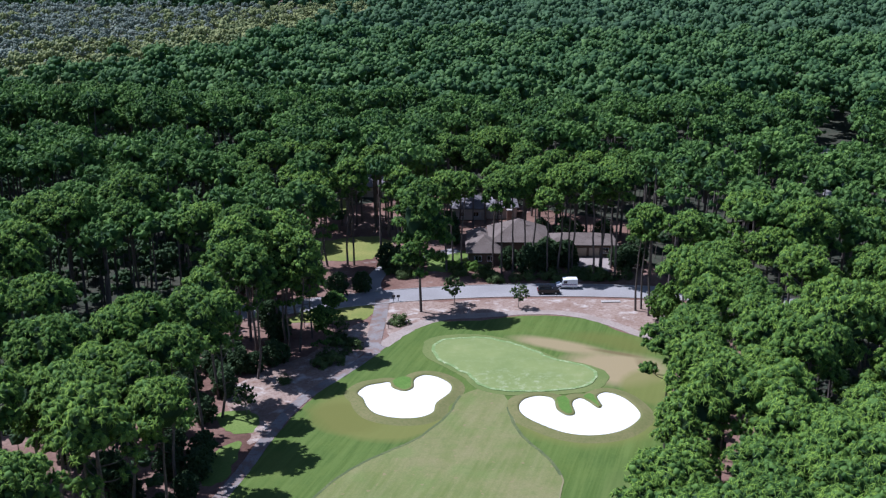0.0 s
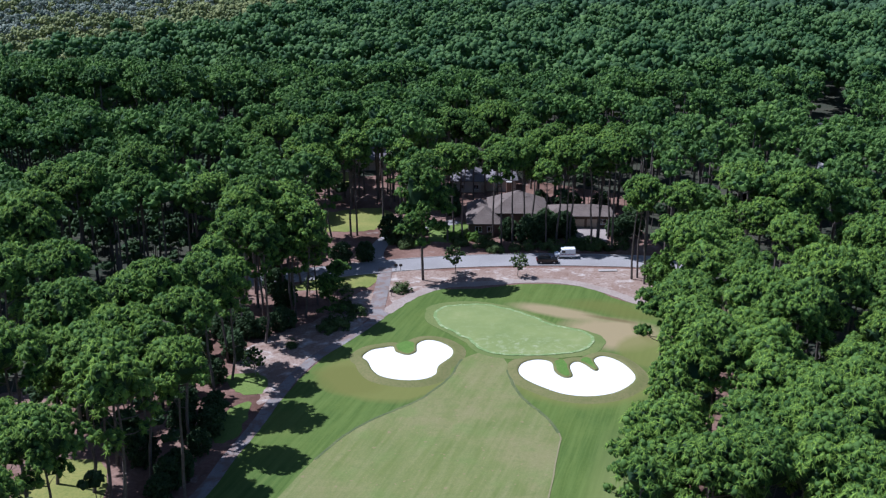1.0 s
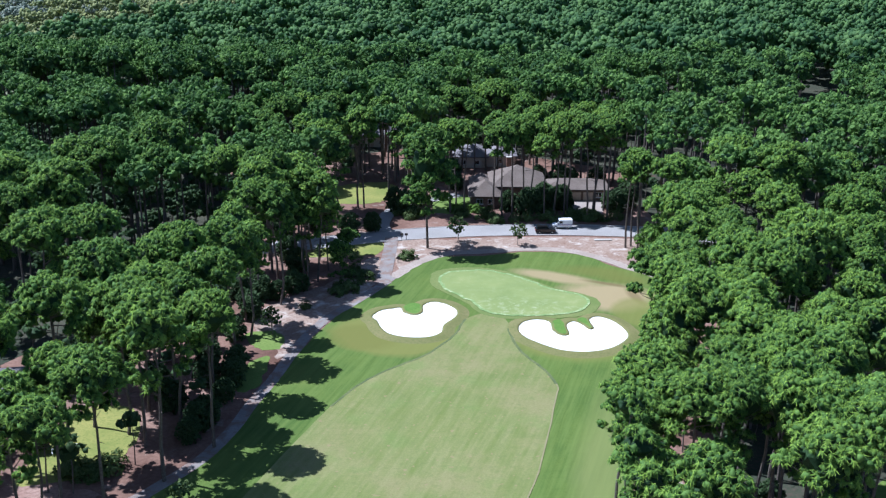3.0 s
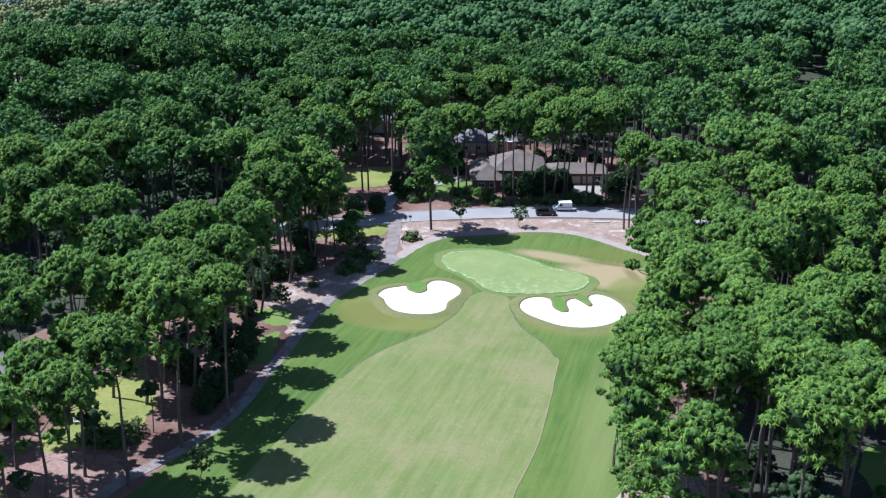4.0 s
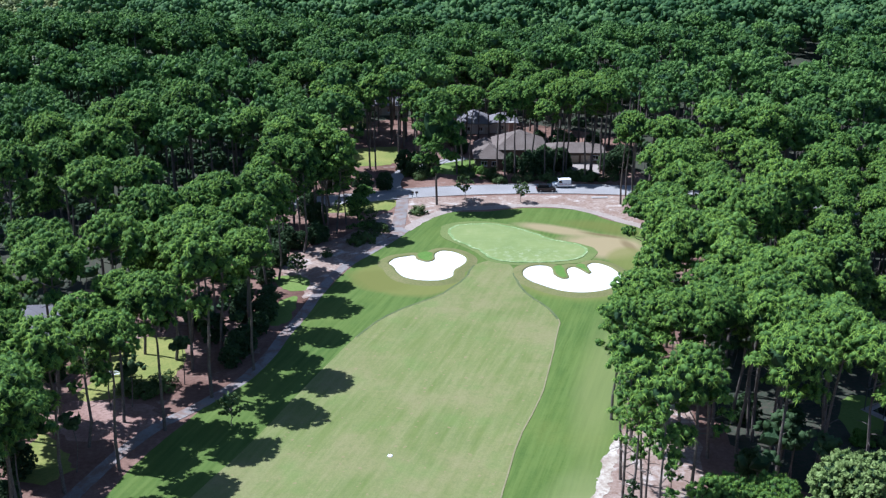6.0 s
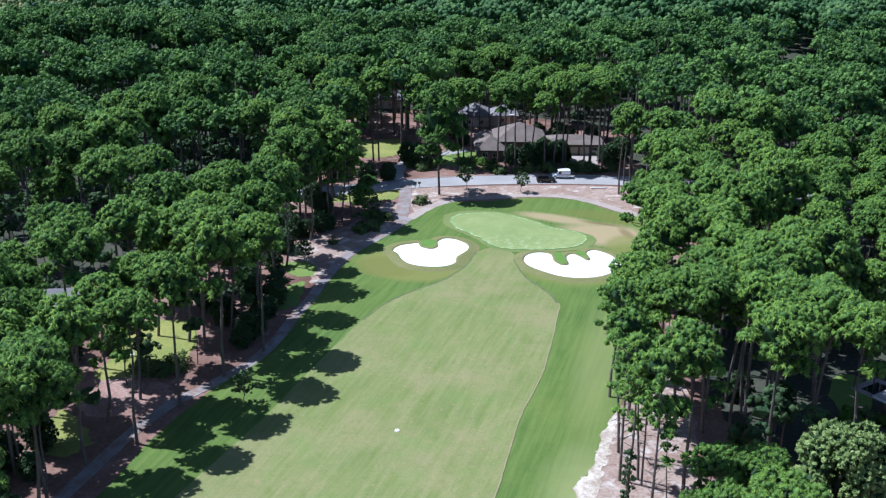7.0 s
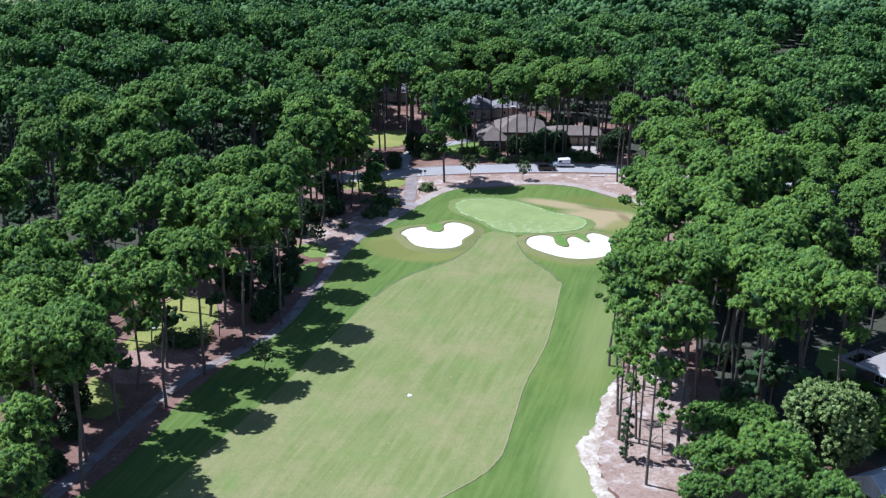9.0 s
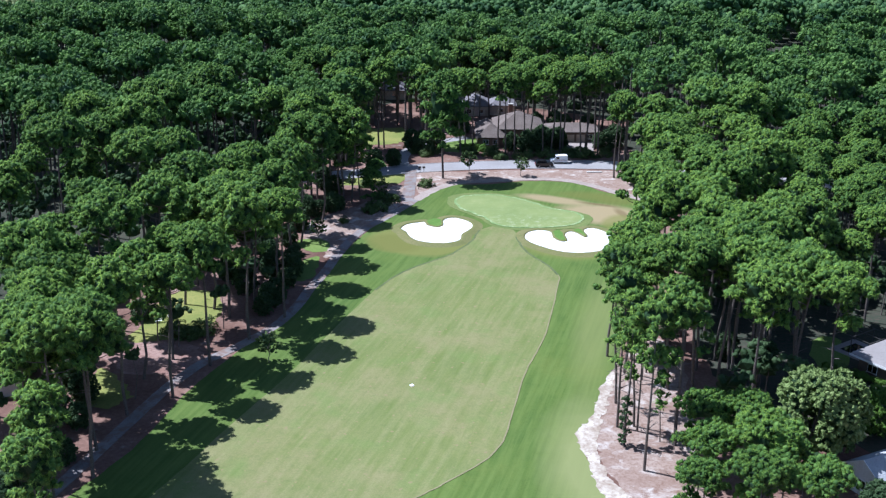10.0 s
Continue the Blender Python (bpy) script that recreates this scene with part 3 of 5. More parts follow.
sheet("bare_soil", [(20.6, 93), (18.6, 85), (16.6, 78), (15, 71), (15, 66), (16, 60), (17, 44), (30, 44), (27, 60), (29, 72), (31, 86), (33, 100), (29, 106), (24, 98)], 0.035, SOIL, "open pinkish sandy soil scattered with needles", "soil", rag=1.2)
sheet("bare_soil", [(-9.5, 187), (-5.5, 193.5), (0, 198), (8, 199.5), (16, 201), (23, 201), (29, 199.5), (35, 194), (43, 185.5), (50, 178), (52, 190), (48, 206), (36, 208.6), (24, 209.2), (10, 208), (0, 206.4), (-10, 204.5)],
      0.035, SOIL, "open pinkish sandy soil between path and road", "soil", rag=0.8)
sheet("bare_soil", [(-27.5, 143), (-25.4, 152), (-22.6, 160), (-19, 166.6), (-15, 174.6), (-13.5, 182), (-13.8, 194), (-18, 190), (-23, 178), (-29, 172), (-35, 162), (-33, 154), (-29, 146)],
      0.035, SOIL, "open pinkish sandy soil beside the cart path", "soil", rag=0.8)
sheet("bare_soil", [(-60, 101), (-52, 103), (-45.5, 101.5), (-43.5, 97.5), (-46, 92), (-52, 92), (-58, 95)], 0.035, RED_STRAW, "open reddish straw bed under the pines", "soil", rag=1.6)
LAWNS = (("lawn", LAWN, [(-31, 247), (-23.8, 252), (-14, 253.5), (-12, 241), (-17, 235), (-24, 233.8), (-29.5, 235.5)], "sunlit yellow-green lawn between the pines"),
         ("lawn", LAWN_LUSH, [(-2.2, 227), (-2.4, 238), (3, 243), (7, 241), (6, 233), (8, 227.5)], "bright green lawn beside the house"),
         ("lawn", LAWN, [(-31, 194), (-26, 200.2), (-20, 202.6), (-13.8, 204.2), (-13.9, 197), (-18, 195.2)], "sunlit yellow-green lawn in the path fork"),
         ("lawn", LAWN_LUSH, [(-34.5, 153), (-29.5, 154.2), (-28.2, 147.5), (-32.5, 147)], "small bright green grass patch by the cart path"),
         ("lawn", LAWN_LUSH, [(-32.5, 141), (-29.5, 143.5), (-29.5, 133), (-32.5, 131)], "small bright green grass patch by the cart path"),
         ("lawn", LAWN, [(-54.5, 124), (-46.5, 124), (-44.2, 113), (-48, 106), (-56.5, 103.5), (-56.5, 112)], "sunlit yellow-green back lawn under pines"),
         ("lawn", LAWN, [(-59, 93), (-54.8, 90), (-51.5, 84), (-55, 80.5), (-60, 84)], "small bright green lawn patch under pines"),
         ("lawn", LAWN_LUSH, [(54, 94.5), (56.8, 92.6), (60.5, 100), (60, 106), (56, 104)], "shaded green side lawn by a house"),
         ("lawn", LAWN, [(28.5, 226), (31, 226), (31, 238), (28.5, 238)], "bright green lawn strip beside the driveway"),
         ("lawn", LAWN, [(-29, 276), (-25.5, 276), (-25.5, 289), (-29, 290)], "bright green lawn glimpsed behind the pines"))
for nm, m, line, label in LAWNS:
    sheet(nm, line, 0.04, m, label, "lawn", rag=1.1)

# ---- trees ----
def mesh_of(name, verts, faces_per, materials, slots=None):
    """A mesh from arrays: verts in groups of faces_per (3 or 4), each group one face."""
    me = bpy.data.meshes.new(name)
    count = len(verts)
    polys = count // faces_per
    me.vertices.add(count)
    me.vertices.foreach_set("co", np.asarray(verts, np.float32).ravel())
    me.loops.add(count)
    me.loops.foreach_set("vertex_index", np.arange(count, dtype=np.int32))
    me.polygons.add(polys)
    me.polygons.foreach_set("loop_start", np.arange(0, count, faces_per, dtype=np.int32))
    for m in materials:
        me.materials.append(m)
    if slots is not None:
        me.polygons.foreach_set("material_index", np.asarray(slots, np.int32))
    me.update(calc_edges=True)
    return me


def unit(v):
    return v / np.maximum(np.linalg.norm(v, axis=-1, keepdims=True), 1e-6)


def crown_boughs(rng, height, radius, base, low, top=10, tall=1.0):
    """The boughs of a pine's crown: a rounded head of many lumps, looser boughs in tiers below it. Centres and sizes."""
    deep = radius * rng.uniform(0.72, 0.95) * tall
    heart = height - deep
    mids, size = [(0.0, 0.0, height - radius * 0.34)], [radius * 0.40]
    turn = rng.uniform(0, 6.28)
    for k in range(top):
        up = 0.88 - (0.98 + 0.5 * max(0.0, tall - 1)) * (k + 0.5) / top + rng.normal(0, 0.07)
        ring, a = math.sqrt(max(0.0, 1 - up * up)), turn + 2.39996 * k + rng.normal(0, 0.22)
        s = radius * rng.uniform(0.21, 0.34)
        away = (radius - s * 0.9) * rng.uniform(0.80, 1.12)
        mids.append((ring * away * math.cos(a), ring * away * math.sin(a), heart + up * (deep - s * 0.55)))
        size.append(s)
    for k in range(low):
        s, a = radius * rng.uniform(0.17, 0.30), turn + 2.2 * k + rng.uniform(-0.5, 0.5)
        away = radius * rng.uniform(0.28, 0.90)
        floor = height * base
        mids.append((away * math.cos(a), away * math.sin(a), floor + max(0.5, heart - floor) * rng.uniform(0.0, 0.95)))
        size.append(s)
    return np.array(mids), np.array(size), (np.array([[0.0, 0.0, heart + deep * 0.12]]), np.array([radius * 0.58]), deep / radius * 0.82)


def tufts_on(rng, mids, size, gap, flat=0.80, down=-0.15):
    """Tufts spread over the outside of the boughs, about gap metres apart, with the way each one faces."""
    spots, ways = [], []
    for i, (m, s) in enumerate(zip(mids, size)):
        n = max(3, int(s * s * 6.28 * (1 - down) / (gap * gap)))
        k = np.arange(n)
        up = np.clip(1 - (k + 0.5) / n * (1 - down) + rng.normal(0, 0.06, n), -0.7, 1)
        ang = k * 2.39996 + rng.uniform(0, 6.28) + rng.normal(0, 0.25, n)
        ring = np.sqrt(1 - up ** 2)
        d = np.stack([ring * np.cos(ang), ring * np.sin(ang), up], -1)
        c = m + d * s * rng.uniform(0.80, 1.10, (n, 1)) * np.array([1, 1, flat])
        keep = np.ones(n, bool)
        for j, (m2, s2) in enumerate(zip(mids, size)):
            if j != i:
                keep &= np.linalg.norm((c - m2) / np.array([1, 1, flat]), axis=1) > s2 * 0.86
        spots.append(c[keep])
        ways.append(d[keep])
    return np.concatenate(spots), np.concatenate(ways)


def basis(axis):
    """Two vectors across each axis."""
    u = unit(np.cross(axis, np.array([0.31, 0.90, 0.17])))
    return u, np.cross(axis, u)


def burr_shape():
    """Corners and faces of a tuft: a cap of needles round an upright axis, open below."""
    pts = [(0, 0, 1.0)]
    for z, off in ((0.42, 0.0), (-0.42, 0.5)):
        r = math.sqrt(1 - z * z)
        pts += [(r * math.cos(1.2566 * (k + off)), r * math.sin(1.2566 * (k + off)), z) for k in range(5)]
    tris = []
    for k in range(5):
        j = (k + 1) % 5
        tris += [(0, 1 + k, 1 + j), (1 + k, 6 + k, 1 + j), (1 + j, 6 + k, 6 + j)]
    return np.array(pts), np.array(tris)


BURR = burr_shape()


def burrs(rng, centres, facing, size, jag=0.22, rise=0.55):
    """Dense tufts of needles, each an uneven cap that leans outward and up."""
    pts, tris = BURR
    n, k = len(centres), len(pts)
    axis = unit(facing * 0.75 + np.array([0, 0, rise]) + rng.normal(0, 0.20, (n, 3)))
    u, v = basis(axis)
    local = pts[None] * (1 + rng.normal(0, jag, (n, k, 1))) * (size * rng.uniform(0.70, 1.30, (n, 1, 1)))
    local[:, :, 2] *= 1.12
    world = centres[:, None] + local[:, :, :1] * u[:, None] + local[:, :, 1:2] * v[:, None] + local[:, :, 2:] * axis[:, None]
    faces = tris[None] + (np.arange(n) * k)[:, None, None]
    return world.reshape(-1, 3), faces.reshape(-1, 3)


def needles_on(rng, centres, facing, size, per, length, width, hang=0.55):
    """Needle sprays that hang over each tuft like a mop, from its top outward and down."""
    n = len(centres)
    out = np.repeat(unit(facing * 0.75 + np.array([0, 0, 0.55])), per, 0)
    d = unit(rng.normal(0, 0.60, (n * per, 3)) + out)
    way = unit(d - out * np.sum(out * d, 1, keepdims=True) + np.array([0, 0, -hang]) + d * 0.55 + rng.normal(0, 0.18, (n * per, 3)))
    side = unit(np.cross(d, way))
    root = np.repeat(centres, per, 0) + d * size * rng.uniform(0.85, 1.25, (n * per, 1)) - way * length * 0.35
    ln, wd = length * rng.uniform(0.65, 1.35, (n * per, 1)), width * rng.uniform(0.7, 1.3, (n * per, 1))
    v = np.stack([root + side * wd * 0.5, root - side * wd * 0.5, root + way * ln], 1).reshape(-1, 3)
    return v, np.arange(len(v)).reshape(-1, 3)


def blades(rng, centres, facing, size, per, length, width, flat=0.8, loose=0.38):
    """Leaves that hang over each cluster, from its top outward and down."""
    n = len(centres)
    c = np.repeat(centres, per, 0)
    s = np.repeat(size * rng.uniform(0.75, 1.25, n), per)[:, None]
    out = np.repeat(facing, per, 0)
    d = unit(unit(rng.normal(size=(n * per, 3))) + out * 0.75 + np.array([0, 0, 0.15]))
    pole = unit(out * 0.6 + np.array([0, 0, 0.7]) + np.repeat(rng.normal(0, 0.25, (n, 3)), per, 0))
    face = unit(d * 0.8 + out * 0.45 + rng.normal(0, 0.22, (n * per, 3)))
    way = unit(d * 1.15 - pole * np.sum(pole * d, 1, keepdims=True)) + d * 0.25 + rng.normal(0, loose, (n * per, 3))
    way = unit(way - face * np.sum(way * face, 1, keepdims=True) * 0.75)
    side = unit(np.cross(face, way))
    root = c + d * s * rng.uniform(0.72, 1.08, (n * per, 1)) * np.array([1, 1, flat])
    ln = length * rng.uniform(0.65, 1.35, (n * per, 1))
    wd = width * rng.uniform(0.7, 1.3, (n * per, 1))
    back = root - way * ln * 0.4
    return np.stack([back + side * wd * 0.5, back - side * wd * 0.5, root + way * ln * 0.6], 1).reshape(-1, 3)


def ball(level):
    """A unit sphere, as an array of corners and of vertex numbers."""
    bm = bmesh.new()
    bmesh.ops.create_icosphere(bm, subdivisions=level, radius=1.0)
    bm.verts.index_update()
    v = np.array([q.co[:] for q in bm.verts])
    f = np.array([[q.index for q in t.verts] for t in bm.faces])
    bm.free()
    return v, f


BALLS = {1: ball(1), 2: ball(2)}


def lumps(rng, mids, size, level, flat=0.76, rough=0.10):
    """The dense heart of each bough, an uneven lump below the tufts, coloured as shade."""
    v, f = BALLS[level]
    n = len(mids)
    at = v[None] * (1 + rng.normal(0, rough, (n, len(v), 1))) * size[:, None, None] * np.array([1, 1, flat]) + mids[:, None]
    return at.reshape(-1, 3), (f[None] + (np.arange(n) * len(v))[:, None, None]).reshape(-1, 3)


def gathered(pieces):
    """Corners, faces, material slots and smoothness of several (corners, faces, slot, smooth) as one set."""
    verts, faces, slots, soft, at = [], [], [], [], 0
    for v, f, slot, smooth in pieces:
        verts.append(v)
        faces.append(f + at)
        slots.append(np.full(len(f), slot))
        soft.append(np.full(len(f), smooth))
        at += len(v)
    return np.concatenate(verts), np.concatenate(faces), np.concatenate(slots), np.concatenate(soft)


def tri_mesh(name, pieces, materials):
    """One mesh of triangles that share their corners."""
    v, f, slots, soft = gathered(pieces)
    me = bpy.data.meshes.new(name)
    me.vertices.add(len(v))
    me.vertices.foreach_set("co", v.astype(np.float32).ravel())
    me.loops.add(f.size)
    me.loops.foreach_set("vertex_index", f.astype(np.int32).ravel())
    me.polygons.add(len(f))
    me.polygons.foreach_set("loop_start", np.arange(0, f.size, 3, dtype=np.int32))
    for m in materials:
        me.materials.append(m)
    me.polygons.foreach_set("material_index", slots.astype(np.int32))
    me.polygons.foreach_set("use_smooth", soft.astype(bool))
    me.update(calc_edges=True)
    return me


def tube(points, radii, sides=6):
    """Quads of a tapered tube through the points."""
    p = np.asarray(points, float)
    ang = np.arange(sides) * 2 * np.pi / sides
    rings = []
    for i in range(len(p)):
        d = unit(p[min(i + 1, len(p) - 1)] - p[max(i - 1, 0)])
        a = unit(np.cross(d, [0.31, 0.95, 0.05]))
        b = np.cross(d, a)
        rings.append(p[i] + radii[i] * (np.cos(ang)[:, None] * a + np.sin(ang)[:, None] * b))
    quads = []
    for lo, hi in zip(rings, rings[1:]):
        for k in range(sides):
            j = (k + 1) % sides
            quads += [lo[k], lo[j], hi[j], hi[k]]
    return np.array(quads)


def trunk_line(rng, height, sway, steps=6):
    z = np.linspace(0, height, steps)
    bend = np.cumsum(rng.normal(0, sway, (steps, 2)), 0)
    bend -= bend[0]
    return np.column_stack([bend, z])


def make_pine(seed, height, radius, base, low, label, bare=4, gap=0.80, tuft=0.34, top=15, tall=1.0, spray=(13, 0.66, 0.125, 0.7)):
    rng = np.random.default_rng(seed)
    tree = thing("pine_tree", 0, 0, 0, 0, label, "pine tree", "pines of the course")
    line = trunk_line(rng, height * 0.93, 0.22)
    girth = height * (0.0095 if radius > 3 else 0.0075)
    wood = [tube(line, np.linspace(girth * 1.15, girth * 0.3, len(line)), 7)]
    mids, size, (hub, girdle, squat) = crown_boughs(rng, height, radius, base, low, top, tall)
    mids[:, :2] += line[-1, :2] * np.clip(mids[:, 2:3] / height, 0, 1)
    hub[:, :2] += line[-1, :2] * 0.9
    c, facing = tufts_on(rng, mids, size, gap)
    for m in mids[1:]:
        z0 = min(m[2] - rng.uniform(0.6, 2.2), height * 0.9)
        start = np.array([np.interp(z0, line[:, 2], line[:, 0]), np.interp(z0, line[:, 2], line[:, 1]), z0])
        mid = (start + m) / 2 + np.array([0, 0, -0.25])
        wood.append(tube([start, mid, m], [girth * 0.36, girth * 0.25, girth * 0.10], 4))
    for k in range(bare):
        z0 = height * rng.uniform(base * 0.55, base * 1.02)
        a = rng.uniform(0, 6.28)
        start = np.array([np.interp(z0, line[:, 2], line[:, 0]), np.interp(z0, line[:, 2], line[:, 1]), z0])
        tip = start + np.array([math.cos(a), math.sin(a), rng.uniform(-0.1, 0.4)]) * rng.uniform(0.8, 2.2)
        wood.append(tube([start, (start + tip) / 2 + [0, 0, 0.1], tip], [0.07, 0.05, 0.02], 4))
    part("trunk", mesh_of("trunk", np.concatenate(wood), 4, [BARK]), None, tree)
    # bright sprays over caps and cores that carry shade in their colour
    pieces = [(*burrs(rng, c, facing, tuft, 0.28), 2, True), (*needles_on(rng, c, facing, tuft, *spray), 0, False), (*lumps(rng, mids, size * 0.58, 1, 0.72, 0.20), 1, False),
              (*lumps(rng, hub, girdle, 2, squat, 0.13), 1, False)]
    part("crown", tri_mesh("crown", pieces, [PINE, CORE_SHADE, PINE_SHADED]), None, tree)
    return tree


def make_broadleaf(seed, height, radius, label, leaves, name="oak_tree", clumps=30, gap=0.85, leaf=0.26, base=0.28, group=""):
    rng = np.random.default_rng(seed)
    tree = thing(name, 0, 0, 0, 0, label, "tree", group)
    line = trunk_line(rng, height * 0.6, 0.15)
    girth = height * 0.016
    wood = [tube(line, np.linspace(girth, girth * 0.5, len(line)), 6)]
    u = (np.arange(clumps) + 0.5) / clumps
    ang = np.arange(clumps) * 2.39996 + rng.normal(0, 0.4, clumps)
    rad = radius * 0.80 * np.sin(np.pi * (0.14 + 0.80 * u)) ** 0.7 * np.sqrt(rng.uniform(0.45, 1, clumps))
    c = np.stack([rad * np.cos(ang), rad * np.sin(ang), height * (base + (0.93 - base) * u)], -1)
    size = radius * rng.uniform(0.20, 0.34, clumps)
    for k in rng.choice(clumps, min(14, clumps), False):
        z0 = min(height * rng.uniform(base * 0.6, 0.55), c[k, 2])
        start = np.array([np.interp(z0, line[:, 2], line[:, 0]), np.interp(z0, line[:, 2], line[:, 1]), z0])
        wood.append(tube([start, (start + c[k]) / 2 + [0, 0, 0.2], c[k]], [girth * 0.45, girth * 0.3, girth * 0.1], 4))
    part("trunk", mesh_of("trunk", np.concatenate(wood), 4, [BARK_PALE]), None, tree)
    spots, facing = tufts_on(rng, c, size, gap, 0.9, -0.5)
    # the lumps paint the crown's inner shade between the leaves
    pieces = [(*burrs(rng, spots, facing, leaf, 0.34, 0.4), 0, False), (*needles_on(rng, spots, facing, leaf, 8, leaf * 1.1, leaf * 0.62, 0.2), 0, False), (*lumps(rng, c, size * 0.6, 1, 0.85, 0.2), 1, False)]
    part("crown", tri_mesh("crown", pieces, [leaves, CORE_SHADE]), None, tree)
    return tree


def make_shrub(seed, radius, height, label, leaves=None, name="shrub", per=40, tufts=26):
    rng = np.random.default_rng(seed)
    bush = thing(name, 0, 0, 0, 0, label, "shrub", "garden shrubs")
    d = unit(rng.normal(size=(tufts, 3)))
    d[:, 2] = np.abs(d[:, 2])
    c = d * np.array([radius, radius, height]) * rng.uniform(0.45, 0.85, (tufts, 1))
    part("leaves", mesh_of("leaves", blades(rng, c, unit(c), radius * 0.32, per, 0.30, 0.18, 0.9, 0.6), 3, [leaves or BUSH]), None, bush)
    stems = [tube([(0, 0, -0.1), c[k] * 0.5, c[k]], [0.06, 0.045, 0.02], 4) for k in range(5)]
    part("stems", mesh_of("stems", np.concatenate(stems), 4, [BARK]), None, bush)
    return bush


PINE_LABEL = "tall pine with a rounded green crown on a bare trunk"
PINES = [make_pine(11, 25.0, 4.9, 0.62, 6, PINE_LABEL, tall=1.1), make_pine(12, 24.0, 4.4, 0.56, 7, PINE_LABEL, top=16, tall=1.2), make_pine(13, 26.0, 5.2, 0.67, 6, PINE_LABEL),
         make_pine(14, 23.5, 4.0, 0.48, 9, PINE_LABEL, top=17, tall=1.45), make_pine(15, 25.5, 4.2, 0.63, 6, PINE_LABEL, top=16, tall=1.2), make_pine(16, 24.5, 5.3, 0.65, 7, PINE_LABEL, tall=1.05),
         make_pine(17, 22.0, 3.8, 0.44, 9, PINE_LABEL, top=17, tall=1.5), make_pine(18, 25.0, 4.0, 0.68, 4, "tall pine with a small high crown and long bare trunk", tall=1.2),
         make_pine(19, 24.0, 2.6, 0.40, 16, "thin leaning pine with sparse foliage and bare trunk", bare=9, top=6),
         make_pine(20, 25.5, 5.6, 0.34, 12, "large lone pine with a broad crown by the road", bare=6, top=22, tall=1.9)]
used = set()


def plant(kind, x, y, scale=1.0, lean=(0.0, 0.0), spin=None, pool=None):
    """Stands a tree of that kind at x, y; the first of its kind is the built one, the rest are copies."""
    stock = pool if pool is not None else PINES
    ob = stock[kind % len(stock)]
    m = pose(x, y, -0.05, lean[1], lean[0], 0) @ pose(0, 0, 0, 0, 0, random.uniform(0, 360) if spin is None else spin) @ Matrix.Scale(scale, 4)
    if ob.name in used:
        return copy_thing(ob, m)
    used.add(ob.name)
    ob.matrix_basis = m
    return ob


# trees clear enough to be told apart, others added to fill in and cast shade: x, y, height, kind
WEST_PINES_NEAR = [(-50, 40.5, 18.8, 3), (-52.5, 50, 20, 3), (-54, 56.5, 26, 2), (-57.5, 60.5, 21.6, 1), (-50.9, 62.5, 25, 5), (-57.2, 67, 25, 0),
                   (-52.3, 69, 22.6, 5), (-61.5, 71.5, 22.5, 0), (-58.8, 76, 25, 0), (-59, 77.5, 15.4, 6), (-63, 82.5, 24, 1), (-45.5, 84.2, 22.6, 1),
                   (-59, 86, 22.6, 0), (-65, 87.3, 26, 2), (-51.2, 90, 22.3, 3), (-63, 92.5, 22.8, 1), (-42, 94.6, 25.4, 0), (-48.3, 96.8, 23.8, 0),
                   (-66, 97.5, 23.7, 3), (-57.8, 98.5, 27.4, 2), (-51.6, 101.6, 12.1, 6)]
WEST_PINES_MIDDLE = [(-37.4, 104.4, 26.8, 3), (-61.5, 108.4, 26, 2), (-51.6, 110.3, 28.3, 4), (-42.2, 113.4, 26.4, 4), (-32.7, 113.5, 24.6, 0),
                     (-51, 119, 22, 6), (-39, 120.5, 22.6, 6), (-50.6, 128, 25.4, 5), (-36, 130, 24, 1), (-62, 135.3, 28.5, 1), (-46.3, 137.6, 25, 0),
                     (-78.2, 140.3, 29.5, 2), (-42.6, 141.6, 24, 2), (-57, 143.5, 26.1, 2), (-34.9, 143.2, 24, 5), (-73, 154.5, 28.2, 0),
                     (-68.7, 161.5, 28.6, 5), (-43.5, 187, 26, 1), (-57.5, 190, 26.5, 4), (-36.6, 176.2, 26.2, 3), (-69, 189, 26.5, 2),
                     (-27, 178, 18.7, 6), (-83.7, 180, 27.3, 0), (-76.5, 192, 26, 2)]
WEST_PINES_MIDDLE_REST = [(-35, 184, 26, 2), (-23.8, 185.5, 16.5, 6), (-30.8, 189, 24, 1), (-38.5, 191, 24.5, 0), (-28.5, 197.5, 21.6, 3), (-59.7, 199.5, 28.2, 5)]
EAST_PINES_NEAR = [(20.2, 64.2, 24, 8), (25.6, 70.6, 24.4, 3), (18.6, 70.6, 22.8, 8), (23.8, 71.6, 10.8, 8), (21.2, 74.4, 18.5, 8), (18.6, 75.6, 24.1, 8),
                   (37, 75.8, 26.7, 0), (21, 75.8, 21.6, 8), (48.5, 77, 24.7, 1), (44.8, 81.2, 26.7, 4), (19.6, 82.6, 25.2, 8), (40.8, 86.6, 24, 3),
                   (28.2, 87.2, 24.4, 2), (47.2, 87.4, 24, 1), (32.2, 88, 24.8, 1), (22.6, 92.5, 21.8, 6), (39.3, 94, 23.7, 5), (24.6, 97.2, 25.1, 0),
                   (33.4, 98.9, 25.2, 4)]
